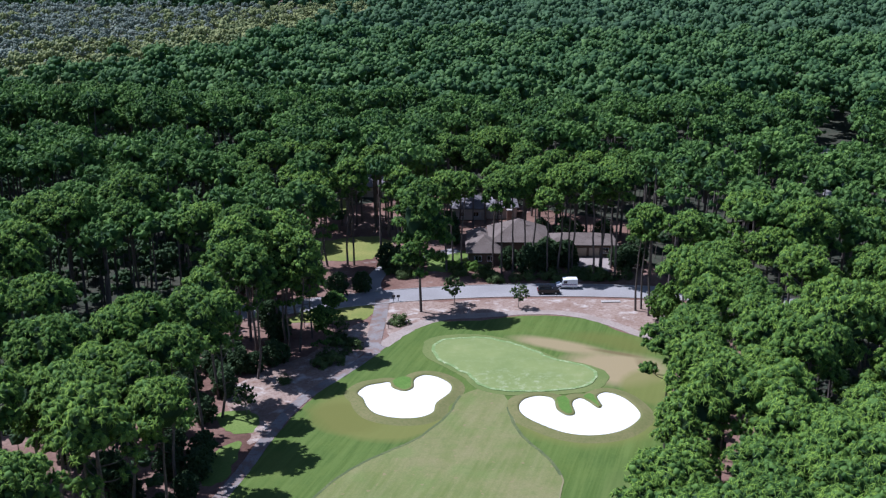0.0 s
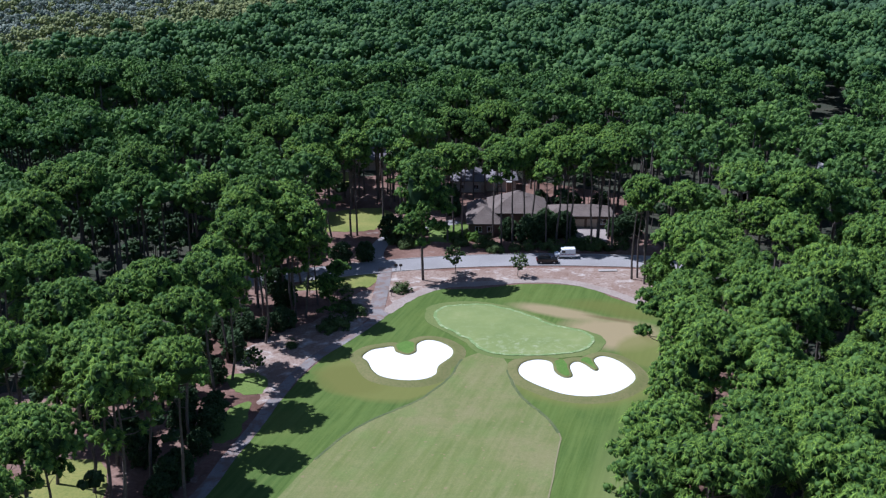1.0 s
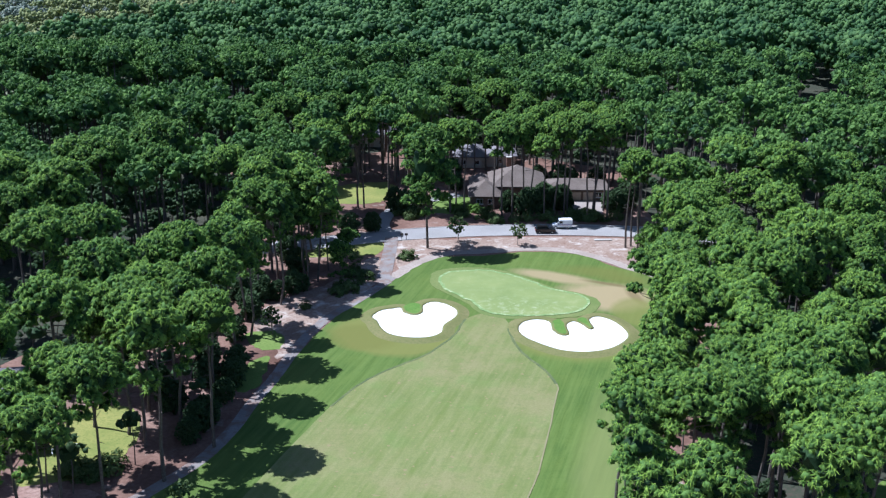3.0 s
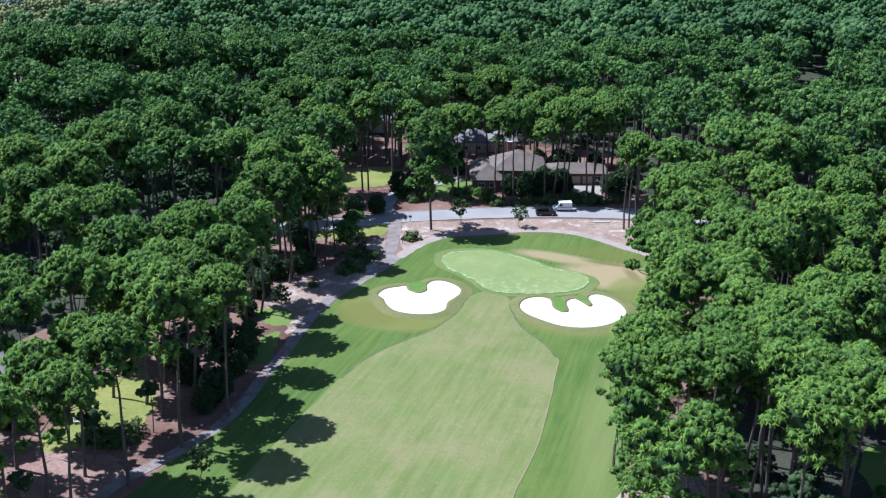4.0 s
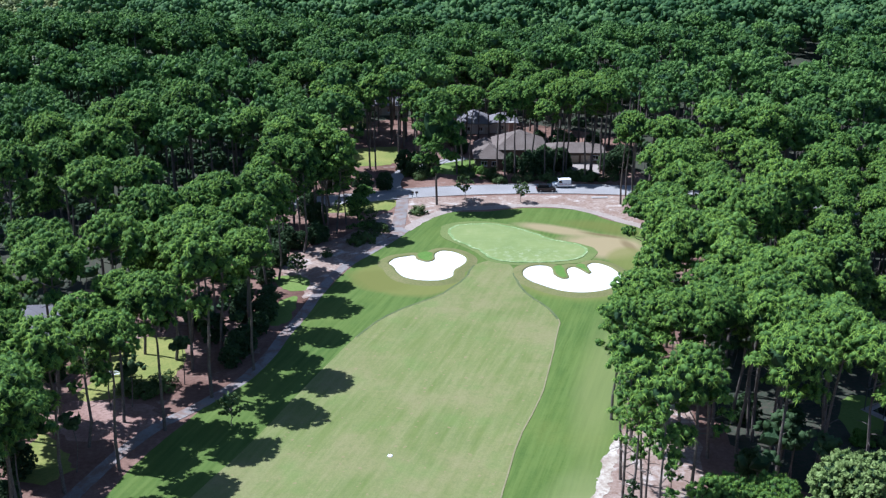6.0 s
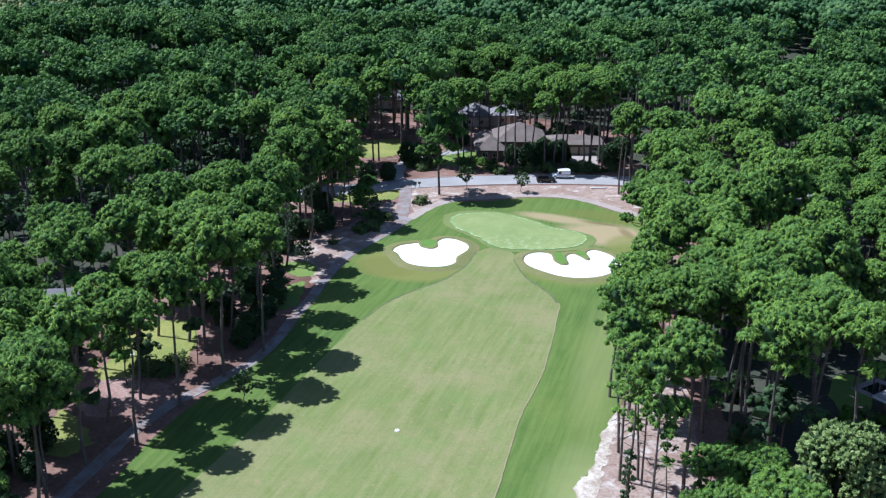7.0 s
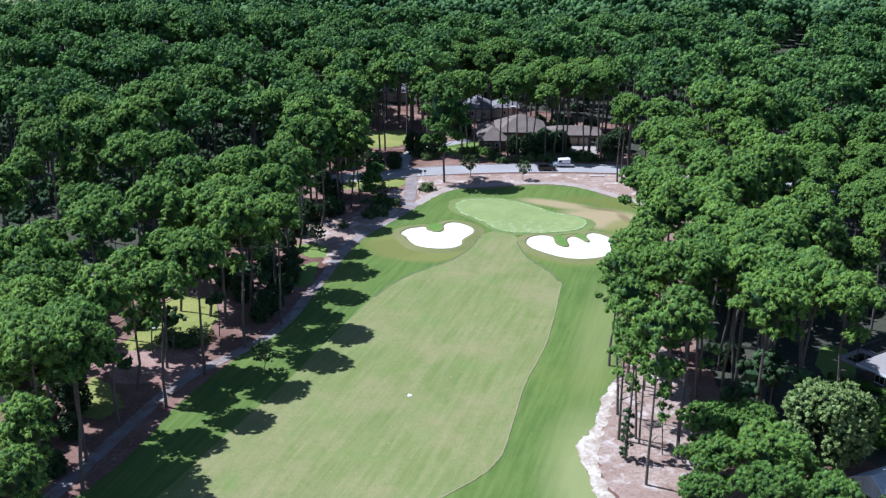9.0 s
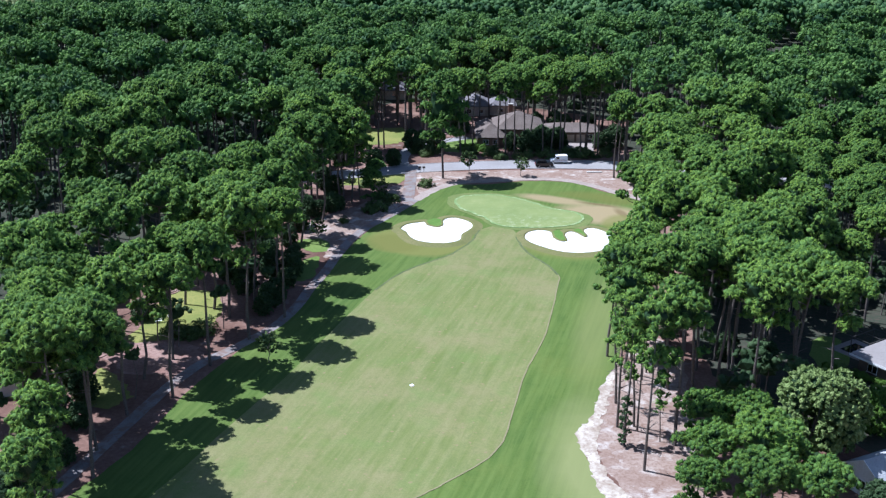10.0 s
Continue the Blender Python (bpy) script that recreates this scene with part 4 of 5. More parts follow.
EAST_PINES_MIDDLE = [(43.6, 105.4, 25, 0), (48.8, 106.4, 25.7, 0), (53.8, 107.5, 24.7, 6), (39, 107.8, 24.5, 1), (40.4, 113.2, 26, 3), (35.2, 117, 25.1, 5),
                     (33.9, 123, 27.1, 0), (44, 129.8, 28.2, 4), (55.5, 136.8, 27.8, 5), (36, 137.5, 25, 0), (45.8, 143.2, 25, 0), (41.2, 151, 24.4, 1),
                     (39, 158, 26, 2), (73.7, 166, 24, 2), (43.6, 166.5, 24.2, 2), (47.8, 176.5, 22.2, 3), (66.3, 185.5, 27.4, 5), (46.6, 191, 24, 1),
                     (57.6, 193.5, 27.2, 2), (83.6, 200.4, 22.6, 1), (66.3, 219.4, 24.3, 0)]
BACK_PINES_NEAR = [(41.5, 199, 23, 7), (-3.8, 200.4, 27.3, 9), (39.4, 202, 22.5, 7), (40.7, 202.9, 22.4, 4), (-24.5, 214.5, 22.3, 3), (33.4, 221.2, 25.5, 7),
                   (38.3, 222, 25.5, 2), (-28, 222, 24, 1), (23.5, 222.5, 21.7, 4), (13.6, 224.5, 24.8, 0), (26, 224.8, 25, 7), (28.6, 226, 25.5, 4),
                   (35.8, 226, 24.5, 4), (4.8, 226.2, 24.5, 4), (16.2, 226.5, 25.5, 4), (1.4, 226.6, 23, 7)]
BACK_PINES_MIDDLE = [(2.8, 229, 22.5, 7), (-9.5, 229, 23.5, 3), (18.8, 229.5, 24, 1), (-25.5, 229.5, 23.5, 3), (12, 230, 24.5, 7), (-21, 230.2, 25, 7),
                     (-19.6, 230.5, 24.2, 4), (-32, 231.5, 25, 0), (21, 232, 25, 7), (-43.5, 238, 22.8, 1), (-41.5, 246, 24.7, 2), (42.5, 248.5, 24, 1),
                     (36, 252, 22.8, 1), (28.5, 253, 23.8, 0), (21, 256, 23.5, 3), (-35.5, 256.5, 23.5, 3), (-28.5, 256.5, 25, 0), (-16.5, 257, 22.8, 1)]
FILL_PINES_WEST = [(-25.3, 179.0, 22.5, 6), (-30.9, 166.9, 23.5, 3), (-36.7, 191.5, 24, 4), (-29.3, 188.8, 21.5, 6), (-33, 178.2, 23.7, 1), (-36, 159, 22, 6), (-34, 152, 21, 3), (-50.8, 78.8, 24, 3),
                   (-35, 168.9, 24, 1), (-28, 181.5, 23.5, 3), (-45.5, 117, 24, 3), (-44.5, 124, 23.5, 0), (-40.6, 126.5, 22, 6)]
FILL_PINES_EAST = [(31.8, 135, 23.4, 1), (29.2, 122.2, 18, 6), (20.9, 98.4, 20, 6), (31.2, 115.9, 22.8, 3), (36, 140.5, 24.4, 0), (1.5, 261, 25, 1), (8.2, 257.5, 24, 4), (4.8, 265.5, 25, 0),
                   (11.6, 267.0, 25, 1), (17.8, 266.5, 24, 3), (14.5, 262.5, 26, 2), (21.5, 258, 25, 0), (29.5, 227.5, 25, 7), (35.5, 226.2, 24, 7), (38.6, 229.8, 25.5, 7), (36, 88, 24, 7),
                   (39.5, 92.5, 25, 7), (42.5, 88.5, 24, 7), (38, 97.5, 24.5, 7), (44.5, 97, 25.5, 7), (41, 101.5, 25, 7), (47.5, 101, 24, 7), (34, 93.5, 23.5, 7), (45.5, 84.5, 24, 7),
                   (40.5, 85, 23, 7), (47.4, 127, 26.7, 2), (50.9, 113.7, 25, 4)]
PINE_ROWS = ((FILL_PINES_WEST, 0.0), (FILL_PINES_EAST, 0.0), (WEST_PINES_NEAR, 2.2), (WEST_PINES_MIDDLE, 2.2), (WEST_PINES_MIDDLE_REST, 2.2), (EAST_PINES_NEAR, -2.2), (EAST_PINES_MIDDLE, -2.2), (BACK_PINES_NEAR, 0), (BACK_PINES_MIDDLE, 0))
TALL = (25.0, 24.0, 26.0, 23.5, 25.5, 24.5, 22.0, 25.0, 24.0, 25.5)   # the built height of each kind
for row, bias in PINE_ROWS:
    for x, y, top, kind in row:
        plant(kind, x, y, top / TALL[kind], (bias * 0.4 + random.uniform(-0.8, 0.8), random.uniform(-0.8, 0.8)))
planted = [(x, y) for row, bias in PINE_ROWS for x, y, _, _ in row]

COURSE = [(p.x, p.y) for p in smooth_line(WEST_EDGE + EAST_EDGE, True, 2)]
HOMES = [(-33, -18, 104, 170), (4, 44, 226, 254), (-1, 24, 250, 288), (-28, -14, 290, 308), (-81, -63.5, 115, 132), (53, 78, 80, 108), (40, 54, 50, 64), (44, 74, 64, 92), (-82, -66, 82, 96), (-40, -11, 234, 254), (29, 41, 216, 238), (-21, -8, 206, 232), (-57, -44, 103, 125), (-60, -51, 80, 94), (-4, 9, 224, 243), (46, 57, 90, 107), (13, 33, 20, 88), (-70, 33, 20, 52), (-34, -11, 168, 206), (-31, -18, 144, 170), (-10, 43, 184, 222)]


def inside(x, y, ring):
    hit = False
    for (x0, y0), (x1, y1) in zip(ring, ring[1:] + ring[:1]):
        if (y0 > y) != (y1 > y) and x < (x1 - x0) * (y - y0) / (y1 - y0) + x0:
            hit = not hit
    return hit


def off_line(x, y, line):
    best = 1e9
    for (x0, y0), (x1, y1) in zip(line, line[1:]):
        t = min(1, max(0, ((x - x0) * (x1 - x0) + (y - y0) * (y1 - y0)) / ((x1 - x0) ** 2 + (y1 - y0) ** 2)))
        best = min(best, math.hypot(x - x0 - t * (x1 - x0), y - y0 - t * (y1 - y0)))
    return best


LANES = ((ROAD_LINE, 6.5), (PATH_WEST, 3.6), ([(98, 262), (118, 310), (131, 350), (137, 366)], 12.0), ([(-150, 266), (-90, 262), (-55, 262)], 5.5), ([(-200, 346), (-60, 348)], 6.0), ([(30, 268), (80, 280), (118, 310)], 4.5))


def free(x, y):
    if y < 280 and inside(x, y, COURSE):
        return False
    if any(a < x < b and c < y < d for a, b, c, d in HOMES):
        return False
    if y > 185 and x > -30 and noise.noise((x * 0.02, y * 0.032, 4.0)) > 0.52:
        return False
    return all(off_line(x, y, line) > (w if -38 < x < 50 else w * 0.55) for line, w in LANES)


def scatter(rng, x0, x1, y0, y1, gap, wide=None):
    """Spots about gap apart, jittered, clear of lawns, roads and houses."""
    out = []
    y = y0
    k = 0
    while y < y1:
        half = wide(y) if wide else None
        x = (x0 if half is None else -half) + (k % 2) * gap * 0.5
        while x < (x1 if half is None else half):
            px, py = x + rng.uniform(-0.36, 0.36) * gap, y + rng.uniform(-0.36, 0.36) * gap
            if free(px, py):
                out.append((px, py))
            x += gap
        y += gap * 0.87
        k += 1
    return out


def thin_strip(x, y):
    """Strips without tall pines that part the western wood into stands."""
    wave = 6 * noise.noise((x * 0.02, 0.0, 5.0))
    return (x < -42 or (x < -30 and y < 190)) and (x > -74 or y > 190) and any(abs(y - mid - wave) < half for mid, half in STRIPS)


STRIPS = ((166, 20.0), (222, 14.0), (279, 19.0), (354, 15.0))


rng = np.random.default_rng(5)
near_spots = [(x, y) for x, y in scatter(rng, -92, 100, 46, 190, 7.9)
              if all((x - a) ** 2 + (y - b) ** 2 > 30 for a, b in planted) and abs(x + 4) < 0.46 * (y + 57) + 14
              and not (-69 < x < -59 and 99 < y < 107) and not (30 < x < 57 and 40 < y < 77) and not (72 < y < 106 and abs(x + 50 + (y - 72) * 0.375) < 5.5) and not thin_strip(x, y) and not (x < -34 and 100 < y < 171 and rng.uniform() < 0.68)]
near_spots.sort(key=lambda p: p[1])
near_spots, spill = near_spots[:200], near_spots[200:]
for x, y in near_spots:
    kind = int(rng.integers(0, 7)) if rng.uniform() < 0.93 else 7
    bias = 1.2 if -50 < x < 0 else -1.2 if 0 < x < 45 else 0
    plant(kind, x, y, rng.uniform(0.70, 0.94), (bias + rng.uniform(-2, 2), rng.uniform(-2, 2)))


def woods(name, spots, label, low, top, gap, tuft, brush, sizes, leaves, bark, seed, limbs=True, heart_mat=None):
    """Trees past counting, in one mesh, with their trunks as a part. brush: needle bundles on each tuft, their length and width."""
    rng = np.random.default_rng(seed)
    pieces, quad, tones = [], [], []
    for x, y in spots:
        h, r = rng.uniform(*sizes[0]) * (1 + 0.13 * noise.noise((x * 0.009, y * 0.028, 3.0))), rng.uniform(*sizes[1])
        mids, size, (hub, girdle, squat) = crown_boughs(rng, h, r, rng.uniform(*sizes[2]), low, top, rng.uniform(0.80, 1.25))
        spot = np.array([x, y, 0.0])
        mids += spot
        if gap:
            c, facing = tufts_on(rng, mids, size, gap)
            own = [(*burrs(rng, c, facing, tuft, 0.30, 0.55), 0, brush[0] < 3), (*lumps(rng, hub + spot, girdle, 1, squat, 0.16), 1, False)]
            if brush[0]:
                own.append((*needles_on(rng, c, facing, tuft, *brush), 0, False))
        else:
            own = [(*burrs(rng, mids, unit(mids - spot - [0, 0, h - r]), size.mean() * (1.05 if top < 10 else 0.92), 0.30), 0, True), (*lumps(rng, hub + spot, girdle, 1, squat, 0.16), 1, False)]
        pieces += own
        tones.append(np.full(sum(len(q[0]) for q in own), rng.uniform(-0.5, 0.5)))
        if limbs:
            quad.append(tube([(0, 0, -0.1), (rng.normal(0, 0.3), rng.normal(0, 0.3), h * 0.5), (0, 0, h * 0.93)], [h * 0.0125, h * 0.009, h * 0.003], 5) + spot)
    me = tri_mesh(name, pieces, [leaves, heart_mat or CORE_SHADE])
    me.attributes.new("tree_tone", "FLOAT", "POINT").data.foreach_set("value", np.concatenate(tones).astype(np.float32))
    ob = tagged(new(name, me), label, "woods", kind="stuff")
    if quad:
        part("trunks", mesh_of("trunks", np.concatenate(quad), 4, [bark]), None, ob)
    return ob


mid_spots = spill + [(x, y) for x, y in scatter(rng, -150, 170, 190, 335, 8.2) + scatter(rng, -46, 62, 253, 272, 6.6) + scatter(rng, -140, -34, 186, 209, 6.6) + scatter(rng, -150, -42, 235, 261, 6.4) + scatter(rng, -165, -42, 297, 335, 7.2) if not thin_strip(x, y) and abs(x + 3) < 0.45 * (y + 57) + 10 and all((x - a) ** 2 + (y - b) ** 2 > 16 for a, b in planted)]
woods("pine_woods", mid_spots, "dense pine wood with rounded dark green crowns", 3, 11, 1.32, 0.52, (5, 0.95, 0.25, 0.75), ((20.5, 28.0), (3.4, 5.2), (0.60, 0.74)), PINE_MID_HAZED, BARK, 21, True, FAR_CORE_SHADE)


SCRUB = [(-420, 328), (-190, 350), (-154, 376), (-128, 424), (-102, 486), (-78, 566), (-58, 700), (-44, 830), (-60, 870), (-420, 870)]


def grey_patch(x, y, inset=0.0):
    """The greyish scrub far off on one side, and its heart."""
    x += 16 * noise.noise((x * 0.015, y * 0.015, 2.0)) + inset
    y += 16 * noise.noise((x * 0.015, y * 0.015, 7.0)) - inset * 0.9
    return inside(x, y, SCRUB)


# pale sheet that lifts the gaps between far crowns as haze would
sheet("scrub_floor", SCRUB, 0.05, SCRUB_FLOOR, "olive scrub floor of the thin far wood, paled like haze", "ground", rag=8.0, scale=0.05)
far_spots = scatter(rng, 0, 0, 335, 560, 8.4, wide=lambda y: 0.43 * (y + 57) + 12) + scatter(rng, 0, 0, 560, 980, 9.6, wide=lambda y: 0.43 * (y + 57) + 12)
far_spots = [p for p in far_spots if not thin_strip(*p)]
far_green = [p for p in far_spots if not grey_patch(*p)]
far_grey = [p for p in scatter(rng, -380, -30, 335, 870, 7.6) if grey_patch(*p) and abs(p[0]) < 0.43 * (p[1] + 57) + 8]
lot = {p: rng.uniform() for p in far_grey}
heart = [p for p in far_grey if grey_patch(*p, 56.0 + 56 * lot[p]) and lot[p] * 7 % 1 < 0.86]
fringe = [p for p in far_grey if p not in set(heart)]
woods("distant_pine_woods", [p for p in far_green if p[1] < 560], "distant pine wood filling the plain", 2, 9, 2.42, 0.96, (1, 1.2, 0.42), ((15, 28), (3.9, 6.0), (0.45, 0.62)), PINE_FAR_HAZED, BARK, 22, False, FAR_CORE_SHADE)
woods("horizon_pine_woods", [p for p in far_green if p[1] >= 560], "farthest pine wood reaching the skyline", 1, 7, 0, 0, (0, 0, 0), ((13, 28), (4.4, 6.8), (0.45, 0.62)), PINE_HORIZON_HAZED, BARK, 25, False, FAR_CORE_SHADE)
woods("distant_scrub_woods", heart, "distant thin wood of grey half-bare crowns", 5, 11, 0, 0, (0, 0, 0), ((8, 17), (1.9, 3.6), (0.15, 0.35)), GREY_WOOD, BARK_PALE, 23, True, GREY_CORE_SHADE)
woods("distant_olive_woods", fringe, "distant yellowish olive scrub wood", 5, 11, 0, 0, (0, 0, 0), ((9, 18), (2.2, 4.2), (0.15, 0.35)), OLIVE_WOOD, BARK_PALE, 26, False, OLIVE_CORE_SHADE)

# undergrowth below the pines
under = [p for p in scatter(rng, -125, 135, 54, 330, 5.6) + scatter(rng, 33, 75, 72, 190, 4.6) + scatter(rng, 33, 46, 80, 108, 3.6) + scatter(rng, -100, -36, 120, 260, 4.8) + [p for p in scatter(rng, -190, -42, 212, 400, 4.4) + scatter(rng, -190, -42, 214, 402, 4.6) if thin_strip(*p)] if rng.uniform() < 0.42 and all((p[0] - a) ** 2 + (p[1] - b) ** 2 > 9 for a, b in planted)]
woods("undergrowth", under, "low shrubs and saplings under the pines", 0, 3, 1.25, 0.46, (2, 0.6, 0.28), ((1.6, 12.0), (1.3, 2.9), (0.1, 0.3)), SHRUB, BARK, 24)

# ---- broadleaf trees, small trees and shrubs ----
OAKS = [make_broadleaf(41, 15.5, 5.6, "broad grey-green leafy tree beside a house", OAK, clumps=36, gap=0.68, leaf=0.27, group="oaks by the house")]
plant(0, 40.6, 62.6, 1.0, pool=OAKS)
plant(0, 45.2, 66.5, 0.85, pool=OAKS)
YOUNG = [make_pine(51, 14.0, 4.5, 0.16, 14, "young bushy pine with bright green crown", gap=0.74, tuft=0.30, spray=(30, 0.40, 0.055, 0.15)), make_pine(52, 13.0, 4.0, 0.14, 12, "young bushy pine with bright green crown", gap=0.74, tuft=0.30, spray=(30, 0.40, 0.055, 0.15))]
for x, y, k, s in ((31.5, 54.5, 0, 1.0), (27.0, 65.0, 1, 0.88), (33.2, 64.5, 0, 0.82), (26.2, 57.0, 1, 0.95), (23.5, 51.0, 1, 0.85), (36.5, 47.5, 1, 1.0), (29.5, 47.5, 0, 0.9), (36.0, 57.0, 1, 0.85), (-20.3, 189.0, 1, 0.68), (-20.7, 178.5, 1, 0.78)):
    plant(k, x, y, s, pool=YOUNG)
DARKS = [make_broadleaf(64, 9.0, 4.3, "dense dark evergreen tree below the pines", SHRUB, "evergreen_tree", 34, 0.95, 0.36, 0.05, "evergreens under the pines")]
EVERGREENS_NEAR = [(-57, 55, 0.7), (-60, 61, 0.7), (-55.5, 66, 0.55), (-59.5, 69.5, 0.75), (-56.5, 75.5, 0.6), (-61, 78, 0.8),
                   (46.0, 53.2, 0.8), (49, 82, 0.6), (-58, 83, 0.75), (36.5, 84, 0.6), (-62, 88.5, 0.6), (-70, 92, 0.8), (46, 96, 0.6),
                   (40, 98, 0.7), (-66, 99, 0.8), (33, 108, 0.6), (-62.5, 110, 0.7), (-57, 112.5, 0.6)]
EVERGREENS_MIDDLE = [(-36.5, 115, 0.6), (-36, 118.5, 0.7), (-35, 120.5, 0.7), (-41, 124.5, 0.8), (-34, 127.5, 0.6),
                     (-45, 131, 0.8), (-37.5, 133, 0.75), (-33.5, 133, 0.7), (-52, 137, 0.8), (-34, 138, 0.7), (-39, 140, 0.75),
                     (-55, 146, 0.9), (-41, 146.5, 0.8), (-36.5, 150.5, 0.7)]
EVERGREENS_FAR = [(-37.2, 165.1, 0.6), (-34.6, 169.7, 0.75), (-32.0, 169.7, 0.6), (-29.4, 173.3, 0.7), (-27.8, 174.6, 0.55), (-36.7, 174.4, 0.7),
                  (-46, 154, 0.9), (-35, 160, 0.7), (-41, 160, 0.8),
                  (-39, 170, 0.8), (-30, 185, 0.8), (-33, 192, 0.8),
                  (-36, 208, 0.9), (-21.5, 209.5, 0.8), (-42, 212, 1.0), (-16.5, 212.5, 0.7), (-30, 214, 1.0)]
EVERGREENS_LAST = [(24.5, 233.5, 0.95), (28.8, 234.2, 0.85), (29.4, 230.6, 0.7), (40.2, 232.0, 0.7), (33, 251, 0.8), (25, 254, 0.8), (40, 253, 0.8), (3, 248, 0.7), (-36, 241, 0.8), (-36.5, 231, 0.8), (-29, 219, 0.9), (-8.5, 224.5, 1.0), (19.2, 226.8, 0.9), (23.2, 227.6, 0.95), (-5.5, 228, 0.8), (-11.8, 228.5, 0.9),
                   (15.5, 229, 0.8), (41.5, 229, 0.9), (26.4, 231, 0.85), (20.8, 232, 0.8),
                   (44.5, 233, 1.0), (30, 250, 1.0), (2, 256, 1.0),]
for x, y, sc in EVERGREENS_NEAR + EVERGREENS_MIDDLE + EVERGREENS_FAR + EVERGREENS_LAST:
    plant(0, x, y, sc, pool=DARKS)
SMALL = [make_broadleaf(61, 5.2, 2.1, "small open-crowned ornamental tree", BUSH, "small_tree", 13, 0.75, 0.20, 0.38),
         make_broadleaf(62, 6.0, 1.6, "slender young tree with light green leaves", BUSH, "small_tree", 14, 0.7, 0.20, 0.25)]
for x, y, k, s in ((16.0, 203.2, 0, 1.0), (2.8, 205.0, 0, 1.15), (-30.5, 152.8, 0, 1.0), (-33.0, 96.0, 0, 1.0), (-18.2, 186.0, 1, 0.8), (-26.0, 191.2, 1, 0.9)):
    plant(k, x, y, s, pool=SMALL)
ROUND = [make_broadleaf(65, 7.5, 3.4, "round leafy tree with mid-green leaves by the path", HEDGE, "round_tree", 30, 0.7, 0.28, 0.12)]
plant(0, 43.8, 196.0, 1.0, pool=ROUND)
plant(0, 54.5, 73.5, 0.95, pool=ROUND)
IVY = [make_broadleaf(63, 8.0, 1.1, "ivy-wrapped pine stump of dark leaves", SHRUB, "ivy_column", 20, 0.5, 0.2, 0.05)]
plant(0, 18.6, 70.6, 1.0, pool=IVY)
BUSHES = [make_shrub(71, 1.5, 1.7, "round dark green shrub"), make_shrub(72, 2.2, 2.6, "large rounded dark green shrub", tufts=34),
          make_shrub(73, 1.3, 1.2, "clipped bright green shrub", HEDGE)]
SHRUBS_NEAR = [(54.6, 92.6, 2, 1.5), (56.8, 92.0, 1, 0.8), (-47.2, 105.6, 0, 1.4), (-49.6, 106.5, 0, 1.3), (-45.2, 107.2, 0, 1.2), (-16.5, 183.2, 0, 0.7), (-18.5, 184.4, 0, 0.8),
               (-22.8, 193, 0, 0.9), (-8.0, 193.3, 0, 1.0), (46, 203, 1, 1.5), (44, 206.5, 1, 1.4), (12.0, 219.8, 0, 1.1), (16.5, 220.8, 1, 1.05),
               (19.5, 221.5, 1, 1.1), (25, 221.5, 0, 1.3), (28.5, 221.6, 1, 0.85), (37.5, 221.6, 1, 0.9)]
SHRUBS_MIDDLE = [(-20.6, 172.9, 0, 1.0), (-18.8, 174.8, 0, 1.2), (-16.8, 178.6, 1, 0.7), (-15.6, 181.2, 0, 0.8), (-18.5, 182.4, 0, 0.9), (-26.1, 165.3, 1, 0.8),
                 (31.5, 221.8, 1, 0.9), (22.3, 221.9, 1, 0.9), (-8.0, 222.0, 1, 1.2), (34.5, 222.4, 0, 1.4), (8.6, 222.5, 1, 1.0), (40.5, 223, 1, 1.3),
                 (30.5, 224, 0, 1.2), (33, 224.4, 0, 1.1), (-5.5, 224.5, 1, 1.0), (10.5, 224.5, 0, 1.2), (4.4, 224.6, 0, 1.2), (-10.5, 225.5, 1, 1.3),
                 (4.2, 228.2, 2, 1.2), (7.5, 228.4, 2, 1.1), (2.0, 229.5, 2, 1.0)]
for x, y, k, s in SHRUBS_NEAR + SHRUBS_MIDDLE:
    plant(k, x, y, s, pool=BUSHES)


def hedge(x, y, length, turn):
    rng = np.random.default_rng(81)
    h = thing("hedge", x, y, 0, turn, "clipped bright green hedge along a house", "hedge")
    c = np.column_stack([rng.uniform(-length / 2, length / 2, 70), rng.uniform(-0.5, 0.5, 70), rng.uniform(0.3, 1.0, 70)])
    part("leaves", mesh_of("leaves", blades(rng, c, unit(c * [0, 1, 0] + [0, 0, 0.7]), 0.45, 30, 0.25, 0.16, 1.0, 0.6), 3, [HEDGE]), None, h)


hedge(60.2, 89.0, 7.0, -52)


